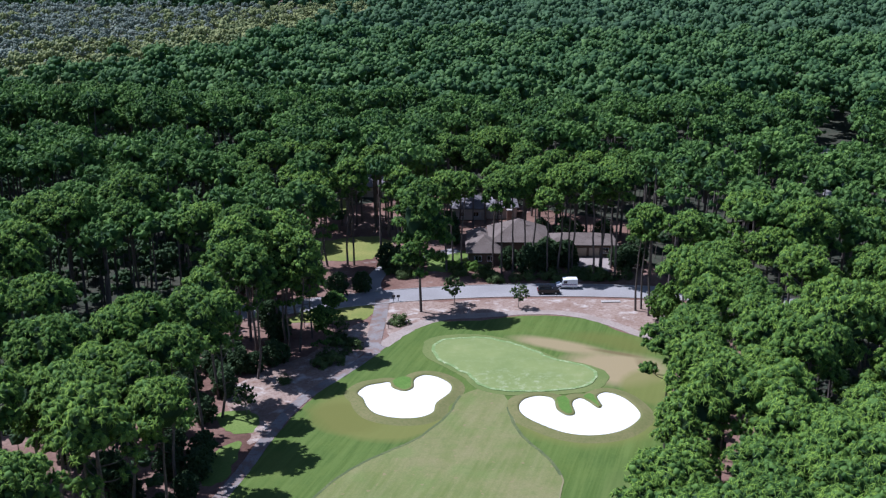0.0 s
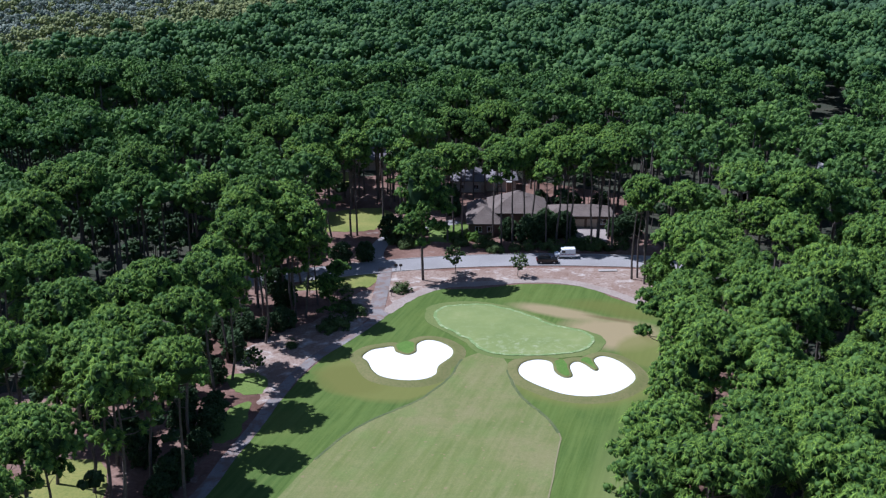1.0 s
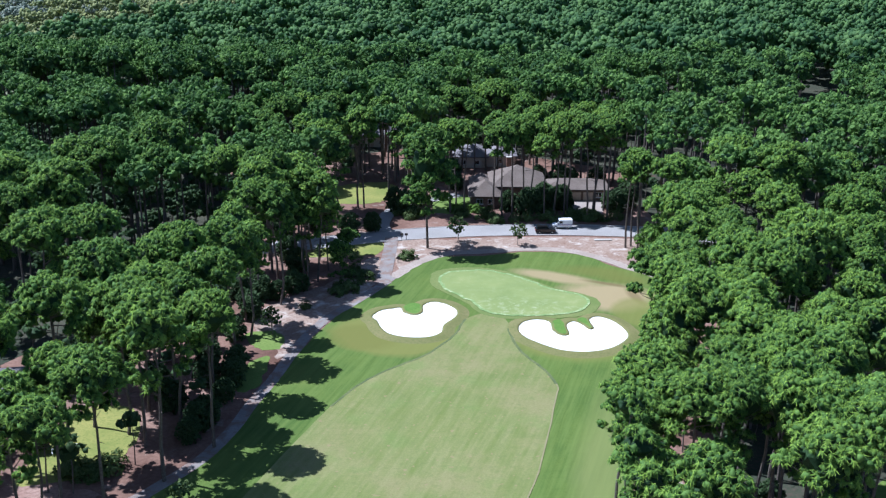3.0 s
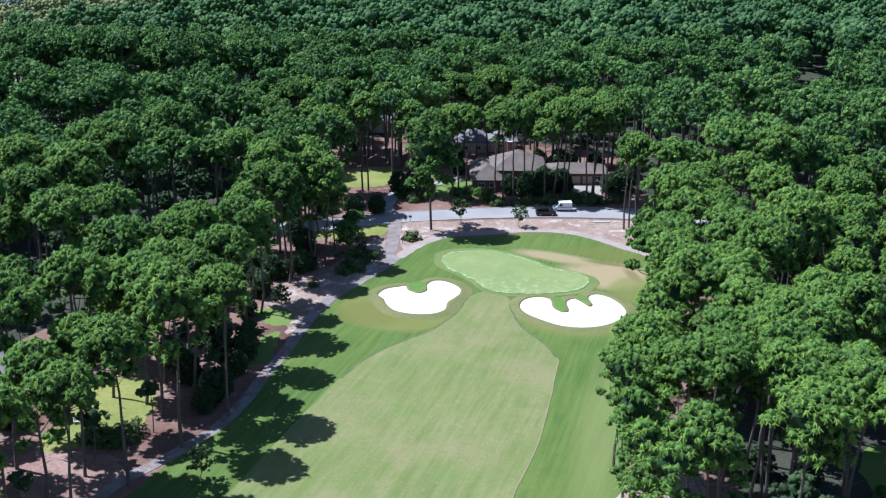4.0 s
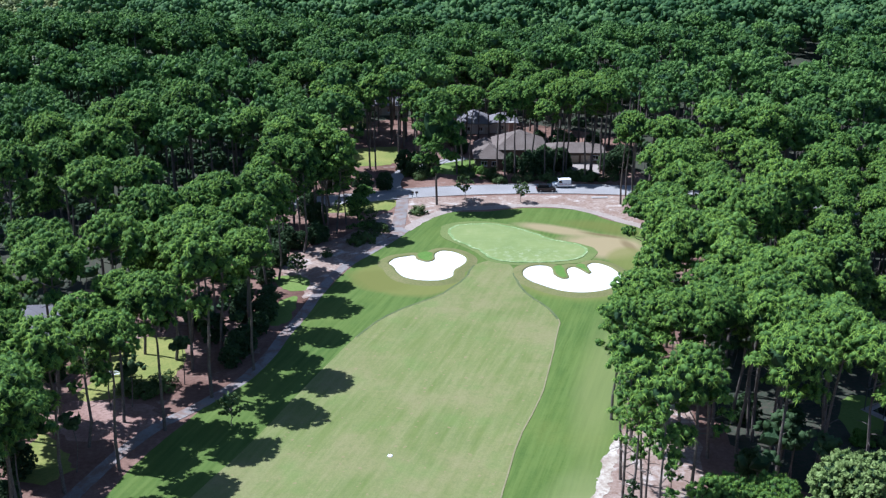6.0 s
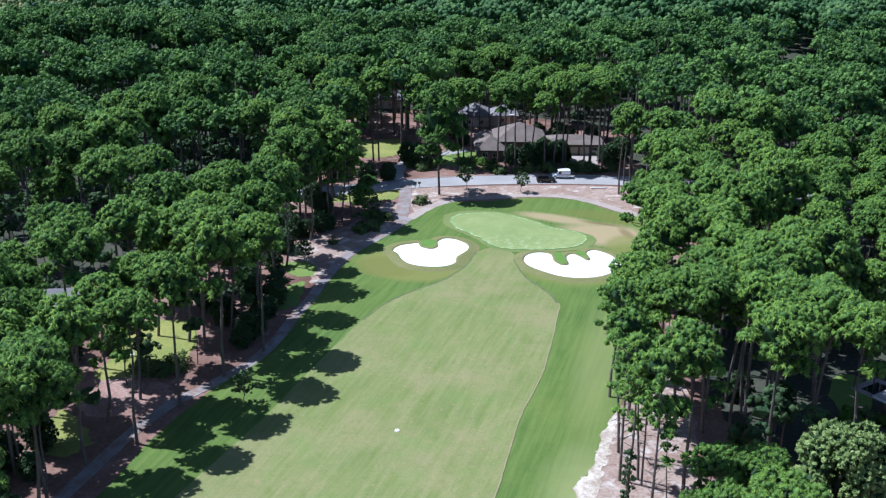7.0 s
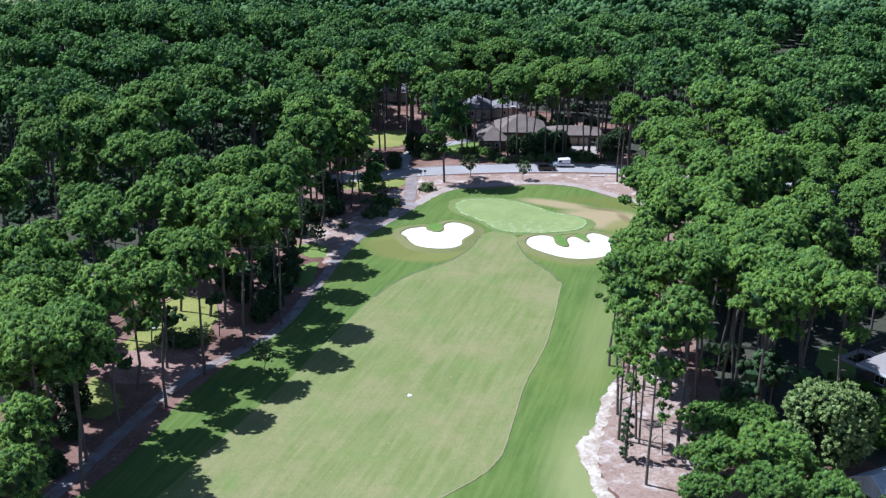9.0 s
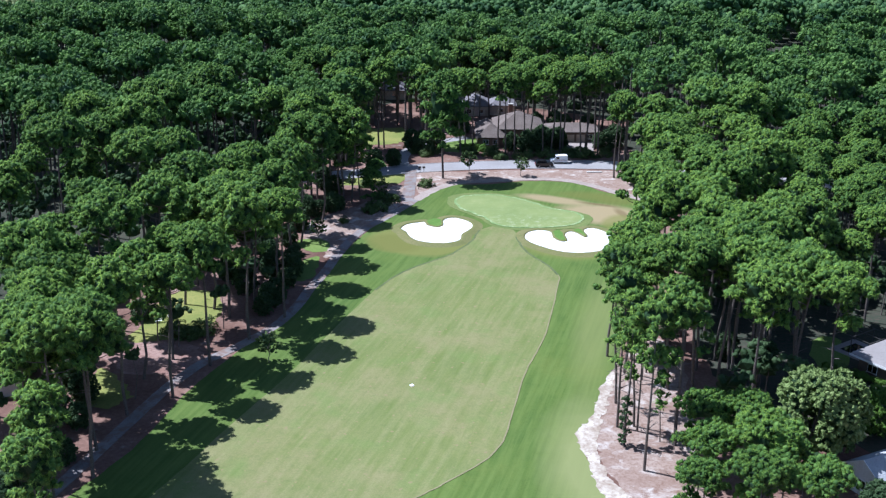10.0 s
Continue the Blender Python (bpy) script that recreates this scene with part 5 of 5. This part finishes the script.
# ---- houses ----
def hip_roof(bm, x0, x1, y0, y1, z, rise, over=0.6, thick=0.18):
    """A hipped roof over a rectangle, with its fascia."""
    x0, x1, y0, y1 = x0 - over, x1 + over, y0 - over, y1 + over
    w, d = x1 - x0, y1 - y0
    inset = min(w, d) / 2
    if w >= d:
        ridge = [(x0 + inset, (y0 + y1) / 2), (x1 - inset + 0.01, (y0 + y1) / 2)]
    else:
        ridge = [((x0 + x1) / 2, y0 + inset), ((x0 + x1) / 2, y1 - inset + 0.01)]
    low = [bm.verts.new((x, y, z - thick)) for x, y in ((x0, y0), (x1, y0), (x1, y1), (x0, y1))]
    eave = [bm.verts.new((x, y, z)) for x, y in ((x0, y0), (x1, y0), (x1, y1), (x0, y1))]
    a, b = (bm.verts.new((x, y, z + rise)) for x, y in ridge)
    bm.faces.new(low[::-1])
    for i in range(4):
        bm.faces.new((low[i], low[(i + 1) % 4], eave[(i + 1) % 4], eave[i]))
    if w >= d:
        quads = ((eave[0], eave[1], b, a), (eave[1], eave[2], b), (eave[2], eave[3], a, b), (eave[3], eave[0], a))
    else:
        quads = ((eave[0], eave[1], a), (eave[1], eave[2], b, a), (eave[2], eave[3], b), (eave[3], eave[0], a, b))
    for q in quads:
        bm.faces.new(q)
    return bm


def ridge_courses(x0, x1, y0, y1, z, rise, over=0.6):
    """Raised shingle courses on the two long slopes facing front and back."""
    bm = bmesh.new()
    x0, x1, y0, y1 = x0 - over, x1 + over, y0 - over, y1 + over
    d = (y1 - y0) / 2
    if x1 - x0 < y1 - y0:
        d = (x1 - x0) / 2
    steps = int(d / 0.45)
    for k in range(1, steps):
        t = k / steps
        zz = z + rise * t
        a, b, c, e = x0 + d * t, x1 - d * t, y0 + d * t, y1 - d * t
        for p, q in (((a, c), (b, c)), ((a, e), (b, e)), ((a, c), (a, e)), ((b, c), (b, e))):
            if math.hypot(p[0] - q[0], p[1] - q[1]) < 0.3:
                continue
            box(bm, min(p[0], q[0]) - 0.03, min(p[1], q[1]) - 0.03, zz - 0.01, max(p[0], q[0]) + 0.03, max(p[1], q[1]) + 0.03, zz + 0.010)
    return bm


def window_at(parent, x, y, z, w, h, face):
    """A framed window in a wall that faces front ('y') or side ('x')."""
    s = 0.06
    if face == "y":
        frame_box = boxed(x - w / 2, y - s, z, x + w / 2, y + 0.03, z + h, bevel=0.02)
        pane = boxed(x - w / 2 + 0.08, y - s - 0.02, z + 0.08, x + w / 2 - 0.08, y - s + 0.01, z + h - 0.08)
        bar = boxed(x - 0.03, y - s - 0.035, z + 0.05, x + 0.03, y - s, z + h - 0.05)
        sill = boxed(x - w / 2 - 0.06, y - 0.16, z - 0.08, x + w / 2 + 0.06, y, z)
    else:
        frame_box = boxed(x - s, y - w / 2, z, x + 0.03, y + w / 2, z + h, bevel=0.02)
        pane = boxed(x - s - 0.02, y - w / 2 + 0.08, z + 0.08, x - s + 0.01, y + w / 2 - 0.08, z + h - 0.08)
        bar = boxed(x - s - 0.035, y - 0.03, z + 0.05, x - s, y + 0.03, z + h - 0.05)
        sill = boxed(x - 0.16, y - w / 2 - 0.06, z - 0.08, x, y + w / 2 + 0.06, z)
    win = part("window", frame_box, WHITE, parent, "white framed window")
    part("pane", pane, GLASS, win)
    part("glazing_bar", bar, WHITE, win)
    part("sill", sill, WHITE, win)


def house(x, y, turn, wings, wall_mat, roof_mat, label, windows=(), doors=(), chimney=None):
    """A house of hipped wings: x0, x1, y0, y1, eave height, rise."""
    h = thing("house", x, y, 0, turn, label, "house")
    for x0, x1, y0, y1, z, rise in wings:
        part("wall", boxed(x0, y0, -0.1, x1, y1, z - 0.19), wall_mat, h)
        r = part("roof", hip_roof(bmesh.new(), x0, x1, y0, y1, z, rise), roof_mat, h, "hipped shingle roof")
        part("shingle_layer", ridge_courses(x0, x1, y0, y1, z, rise), roof_mat, r)
        part("gutter", boxed(x0 - 0.62, y0 - 0.72, z - 0.16, x1 + 0.62, y0 - 0.6, z - 0.02), DARK_METAL, r, "dark rain gutter")
    for wx, wy, wz, ww, wh, face in windows:
        window_at(h, wx, wy, wz, ww, wh, face)
    for dx, dy, dw, dh in doors:
        d = part("door", boxed(dx - dw / 2, dy - 0.08, 0, dx + dw / 2, dy + 0.02, dh, bevel=0.02), TIMBER, h, "timber door")
        part("handle", boxed(dx + dw / 2 - 0.16, dy - 0.14, 0.98, dx + dw / 2 - 0.06, dy - 0.07, 1.06), DARK_METAL, d)
    if chimney:
        cx, cy, top = chimney
        c = part("chimney", boxed(cx - 0.6, cy - 0.5, 2.5, cx + 0.6, cy + 0.5, top, bevel=0.03), BRICK, h, "brick chimney")
        part("chimney_cap", boxed(cx - 0.72, cy - 0.62, top, cx + 0.72, cy + 0.62, top + 0.14), KERB, c, "weathered concrete chimney cap")
    return h


house(0, 0, 0, [(6.4, 13.6, 231.6, 240.0, 3.0, 2.9), (11.8, 25.0, 236.5, 249.5, 4.2, 3.8), (6.8, 12.2, 240.2, 248.5, 3.1, 2.0), (25.2, 41.0, 238.6, 247.0, 3.0, 1.7)],
      WALL, SHINGLE, "low brown house with grey-brown hipped shingle roofs",
      windows=[(8.6, 231.6, 0.9, 1.6, 1.3, "y"), (11.4, 231.6, 0.9, 1.6, 1.3, "y"), (6.4, 234.5, 0.9, 1.4, 1.3, "x"), (16, 236.5, 1.0, 1.6, 1.4, "y"), (20.5, 236.5, 1.0, 1.6, 1.4, "y"),
               (28, 238.6, 0.9, 1.6, 1.3, "y"), (38.6, 238.6, 0.9, 1.6, 1.3, "y"), (6.8, 244, 0.9, 1.4, 1.2, "x")],
      doors=[(23.2, 236.5, 1.0, 2.1), (33.0, 238.6, 2.4, 2.15), (36.0, 238.6, 2.4, 2.15)], chimney=(16.4, 246.0, 9.2))
house(0, 0, 0, [(3.0, 12.0, 270.5, 281.0, 3.2, 2.9), (12.2, 20.0, 272.0, 280.0, 3.2, 2.4)], WALL_PALE, SHINGLE_PALE, "house with pale grey roof behind the pines",
      windows=[(5.5, 270.5, 0.9, 1.5, 1.3, "y"), (9.2, 270.5, 0.9, 1.5, 1.3, "y"), (15.5, 272.0, 0.9, 1.5, 1.3, "y")], doors=[(11.0, 270.5, 0.95, 2.05)])
house(0, 0, 0, [(-27.5, -15.0, 294.0, 305.0, 3.2, 3.0)], WALL_PALE, SHINGLE_PALE, "pale stucco house glimpsed through pine trunks",
      windows=[(-24.5, 294.0, 0.9, 1.5, 1.3, "y"), (-18.5, 294.0, 0.9, 1.5, 1.3, "y")], doors=[(-21.4, 294.0, 0.95, 2.05)])
house(-72.0, 123.0, 10, [(-8.0, 8.0, -6.0, 8.0, 3.0, 3.2)], WALL_PALE, SHINGLE_PALE, "house with pale grey roof among the pines",
      windows=[(-3, -6.0, 0.9, 1.5, 1.3, "y"), (2.8, -6.0, 0.9, 1.5, 1.3, "y")], doors=[(0, -6.0, 0.95, 2.05)])
house(-75.0, 89.0, 8, [(-6, 6, -5.5, 5.5, 3.0, 2.4)], WALL_PALE, SHINGLE, "house with grey-brown roof among the pines",
      windows=[(-3, -5.5, 0.9, 1.5, 1.3, "y"), (2.8, -5.5, 0.9, 1.5, 1.3, "y")], doors=[(0, -5.5, 0.95, 2.05)])

def gable_house(x, y, turn, long, half, eave, ridge):
    """A small house whose gable end of upright boards closes a two-sloped roof."""
    h = thing("house", x, y, 0, turn, "small white boarded house with pale blue-grey gabled roof", "house")
    bm = bmesh.new()
    ring = [(-half, -0.1), (half, -0.1), (half, eave), (0.0, ridge - 0.12), (-half, eave)]
    ends = [[bm.verts.new((at, b, c)) for b, c in ring] for at in (0.0, long)]
    bm.faces.new(ends[0][::-1])
    bm.faces.new(ends[1])
    for k in range(5):
        m = (k + 1) % 5
        bm.faces.new((ends[0][k], ends[0][m], ends[1][m], ends[1][k]))
    part("wall", bm, WHITE, h)
    drop = (ridge - eave) / half
    for k in range(int(half * 2 / 0.45)):
        at = -half + 0.22 + 0.45 * k
        part("batten", boxed(-0.05, at - 0.035, 0.0, 0.0, at + 0.035, ridge - abs(at) * drop - 0.2), WHITE, h)
    for side in (-1, 1):
        bm = bmesh.new()
        out, low = side * (half + 0.45), eave - 0.45 * drop
        near, far = [[bm.verts.new(q) for q in ((at, 0, ridge - 0.1), (at, 0, ridge + 0.06), (at, out, low + 0.06), (at, out, low - 0.1))] for at in (-0.4, long + 0.4)]
        bm.faces.new(near)
        bm.faces.new(far[::-1])
        for k in range(4):
            m = (k + 1) % 4
            bm.faces.new((near[m], near[k], far[k], far[m]))
        bmesh.ops.recalc_face_normals(bm, faces=bm.faces)
        r = part("roof", bm, ROOF_PALE, h, "pale blue-grey roof slope")
        layers = bmesh.new()
        for k in range(1, int(half / 0.4)):
            b = side * 0.4 * k
            box(layers, -0.38, b - 0.03, ridge + 0.05 - abs(b) * drop, long + 0.38, b + 0.03, ridge + 0.075 - abs(b) * drop)
        part("shingle_layer", layers, ROOF_PALE, r)
        a, b, c, d = (-0.47, 0.0, ridge - 0.16), (-0.47, out, low - 0.16), (-0.40, 0.0, ridge + 0.08), (-0.40, out, low + 0.08)
        bm = bmesh.new()
        v = [bm.verts.new(q) for q in (a, b, (a[0], b[1], d[2]), (a[0], 0.0, c[2]), (c[0], 0.0, a[2]), (c[0], b[1], b[2]), d, c)]
        for q in ((0, 1, 2, 3), (7, 6, 5, 4), (0, 4, 5, 1), (3, 2, 6, 7), (0, 3, 7, 4), (1, 5, 6, 2)):
            bm.faces.new([v[n] for n in q])
        bmesh.ops.recalc_face_normals(bm, faces=bm.faces)
        part("bargeboard", bm, WHITE, r, "white bargeboard")
    window_at(h, -0.06, 0.0, 1.0, 1.2, 1.3, "x")
    for k in range(2):
        window_at(h, 2.2 + 3.4 * k, -half, 0.9, 1.4, 1.3, "y")
    return h


gable_house(46.4, 58.4, 25, 9.0, 2.7, 3.5, 5.2)


def flat_house(x, y, turn):
    """A house with a nearly flat beige roof and a screened pool cage behind."""
    h = thing("house", x, y, 0, turn, "house with low beige roof and overhanging eaves", "house")
    part("wall", boxed(0, 0, -0.1, 16, 9, 2.95), WALL, h)
    bm = bmesh.new()
    box(bm, -1.0, -1.2, 2.95, 17, 10, 3.25, bevel=0.05)
    part("roof", bm, ROOF_FLAT, h, "flat beige roof")
    part("fascia", boxed(-1.06, -1.26, 2.88, 17.06, -1.2, 3.2), WHITE, h)
    for k in range(4):
        window_at(h, 2.5 + 3.6 * k, 0, 0.9, 1.7, 1.3, "y")
    window_at(h, 0, 4.5, 0.9, 1.7, 1.3, "x")
    cage = thing("screen_cage", x, y, 0, turn, "dark-framed screened pool cage beside the house", "screen enclosure")
    for i in range(3):
        cx = -7.6 + i * 3.2
        for cy in (4.0, 9.8):
            part("post", boxed(cx - 0.06, cy - 0.06, -0.05, cx + 0.06, cy + 0.06, 3.3), DARK_METAL, cage)
        part("beam", boxed(cx - 0.06, 4.0, 3.2, cx + 0.06, 9.8, 3.34), DARK_METAL, cage)
    for cy in (4.0, 6.9, 9.8):
        part("rail", boxed(-7.8, cy - 0.05, 3.34, -1.1, cy + 0.05, 3.44), DARK_METAL, cage)
    part("deck", boxed(-8.0, 3.6, -0.1, -1.1, 10.2, 0.06), DRIVE, cage, "pale pool deck")
    part("pool_water", boxed(-6.8, 4.8, 0.0, -2.2, 8.8, 0.075), GLASS, cage, "dark still water")


flat_house(59.45, 93.2, -57)


# ---- vehicles ----
def wheel(parent, x, y, r, w):
    bm = bmesh.new()
    bmesh.ops.create_cone(bm, cap_ends=True, segments=18, radius1=r, radius2=r, depth=w, matrix=Matrix.Translation((x, y, r)) @ Matrix.Rotation(radians(90), 4, "X"))
    t = part("wheel", bm, RUBBER, parent, "black tyre")
    bm = bmesh.new()
    bmesh.ops.create_cone(bm, cap_ends=True, segments=14, radius1=r * 0.58, radius2=r * 0.5, depth=w + 0.03, matrix=Matrix.Translation((x, y, r)) @ Matrix.Rotation(radians(90), 4, "X"))
    part("rim", bm, CHROME, t)


def profile(outline, half, taper=0.0, z_taper=0.0):
    """A body from its side outline, as wide as 2 * half, narrowing above z_taper."""
    bm = bmesh.new()
    sides = []
    for sgn in (-1, 1):
        sides.append([bm.verts.new((x, sgn * (half - taper * max(0, z - z_taper)), z)) for x, z in outline])
    bm.faces.new(sides[0])
    bm.faces.new(sides[1][::-1])
    n = len(outline)
    for i in range(n):
        bm.faces.new((sides[0][i], sides[1][i], sides[1][(i + 1) % n], sides[0][(i + 1) % n]))
    bmesh.ops.recalc_face_normals(bm, faces=bm.faces)
    bmesh.ops.bevel(bm, geom=bm.edges[:], offset=0.05, segments=2, affect="EDGES")
    return bm


def suv(x, y, turn):
    c = thing("car", x, y, 0.06, turn, "black sport utility car on the pale road", "car")
    part("body", profile([(-2.3, 0.35), (2.3, 0.35), (2.35, 0.7), (2.2, 0.98), (1.15, 1.08), (-2.25, 1.08), (-2.35, 0.7)], 0.93), CAR_PAINT, c, smooth=False)
    part("cabin", profile([(-2.15, 1.06), (1.05, 1.06), (0.35, 1.66), (-1.85, 1.70)], 0.88, 0.22, 1.06), GLASS, c, "dark tinted windows")
    part("roof", profile([(-1.85, 1.68), (0.35, 1.66), (0.2, 1.74), (-1.7, 1.77)], 0.76), CAR_PAINT, c)
    for wx in (-1.4, 1.45):
        for wy in (-0.86, 0.86):
            wheel(c, wx, wy, 0.37, 0.24)
    for wy in (-0.66, 0.66):
        part("headlight", boxed(2.26, wy - 0.2, 0.72, 2.38, wy + 0.2, 0.88, bevel=0.02), LAMP_CLEAR, c)
        part("tail_light", boxed(-2.38, wy - 0.18, 0.78, -2.28, wy + 0.18, 1.0, bevel=0.02), LAMP_RED, c)
        part("mirror", boxed(0.85, wy * 1.45 - 0.1, 1.08, 1.0, wy * 1.45 + 0.1, 1.24, bevel=0.03), CAR_PAINT, c)


def mail_truck(x, y, turn):
    c = thing("delivery_truck", x, y, 0.06, turn, "boxy white delivery truck with thin blue and red stripes", "truck")
    part("body", profile([(-2.25, 0.4), (1.3, 0.4), (1.3, 1.2), (0.75, 2.1), (-2.25, 2.15)], 0.96), TRUCK_WHITE, c)
    part("bonnet", profile([(1.2, 0.4), (2.2, 0.42), (2.25, 0.75), (2.05, 1.02), (1.2, 1.18)], 0.86), TRUCK_WHITE, c)
    part("windscreen", profile([(1.33, 1.24), (1.36, 1.26), (0.83, 2.0), (0.80, 1.98)], 0.80), GLASS, c, "dark windscreen")
    for sgn in (-1, 1):
        part("side_window", boxed(0.0, sgn * 0.965 - 0.015, 1.25, 0.75, sgn * 0.965 + 0.015, 1.85), GLASS, c)
        part("stripe", boxed(-2.15, sgn * 0.972 - 0.01, 1.02, 1.15, sgn * 0.972 + 0.01, 1.10), STRIPE_BLUE, c, "blue stripe")
        part("stripe", boxed(-2.15, sgn * 0.972 - 0.01, 0.92, 1.15, sgn * 0.972 + 0.01, 0.97), STRIPE_RED, c, "red stripe")
        part("headlight", boxed(2.16, sgn * 0.62 - 0.13, 0.70, 2.28, sgn * 0.62 + 0.13, 0.90, bevel=0.02), LAMP_CLEAR, c)
        part("tail_light", boxed(-2.30, sgn * 0.8 - 0.08, 0.8, -2.22, sgn * 0.8 + 0.08, 1.1, bevel=0.02), LAMP_RED, c)
        part("mirror", boxed(1.0, sgn * 1.12 - 0.09, 1.3, 1.12, sgn * 1.12 + 0.09, 1.6, bevel=0.02), DARK_METAL, c)
        for wx in (-1.35, 1.5):
            wheel(c, wx, sgn * 0.84, 0.34, 0.22)
    part("bumper", boxed(2.2, -0.85, 0.38, 2.34, 0.85, 0.55, bevel=0.03), DARK_METAL, c)
    part("roof_vent", boxed(-1.6, -0.4, 2.1, -0.9, 0.4, 2.22, bevel=0.03), TRUCK_WHITE, c)


suv(22.8, 212.0, 2)
mail_truck(27.0, 215.8, 182)


# ---- small things ----
def signpost(x, y, turn, h=1.3):
    s = thing("signpost", x, y, 0, turn, "small dark signpost by the cart path", "sign")
    part("post", boxed(-0.06, -0.06, -0.1, 0.06, 0.06, h), DARK_METAL, s)
    part("board", boxed(-0.35, -0.09, h - 0.5, 0.35, -0.06, h, bevel=0.01), DARK_METAL, s, "plain dark board")


signpost(-9.9, 191.0, 5)
for x in (-9.6, -8.6):
    signpost(x, 206.2, 0, 1.5)


def fallen_board(x, y):
    t = thing("sand_slab", x, y, 0.02, 4, "pale flat slab lying beside the road", "slab")
    part("slab", boxed(-2.0, -0.45, -0.05, 2.0, 0.45, 0.22, bevel=0.05), KERB, t)


fallen_board(35.2, 207.0)


def yardage_marker(x, y):
    m = thing("yardage_marker", x, y, 0.09, 0, "small white disc marker set in the fairway", "marker")
    bm = bmesh.new()
    bmesh.ops.create_cone(bm, cap_ends=True, segments=20, radius1=0.36, radius2=0.30, depth=0.09, matrix=Matrix.Translation((0, 0, 0.045)))
    part("disc", bm, WHITE, m)


yardage_marker(-10.4, 88.0)


def garden_bench(x, y, turn):
    b = thing("garden_bench", x, y, 0, turn, "white garden bench on the back lawn", "bench")
    for k in range(4):
        part("seat_slat", boxed(-0.75, -0.22 + k * 0.12, 0.43, 0.75, -0.13 + k * 0.12, 0.46), WHITE, b)
    for k in range(3):
        part("back_slat", boxed(-0.75, 0.25, 0.55 + k * 0.13, 0.75, 0.28, 0.64 + k * 0.13), WHITE, b)
    for sx in (-0.68, 0.68):
        part("leg", boxed(sx - 0.03, -0.22, -0.02, sx + 0.03, -0.16, 0.43), WHITE, b)
        part("leg", boxed(sx - 0.03, 0.22, -0.02, sx + 0.03, 0.28, 0.92), WHITE, b)
        part("arm", boxed(sx - 0.03, -0.22, 0.62, sx + 0.03, 0.25, 0.66), WHITE, b)


garden_bench(-53.6, 111.0, 20)
garden_bench(-52.0, 112.5, -10)
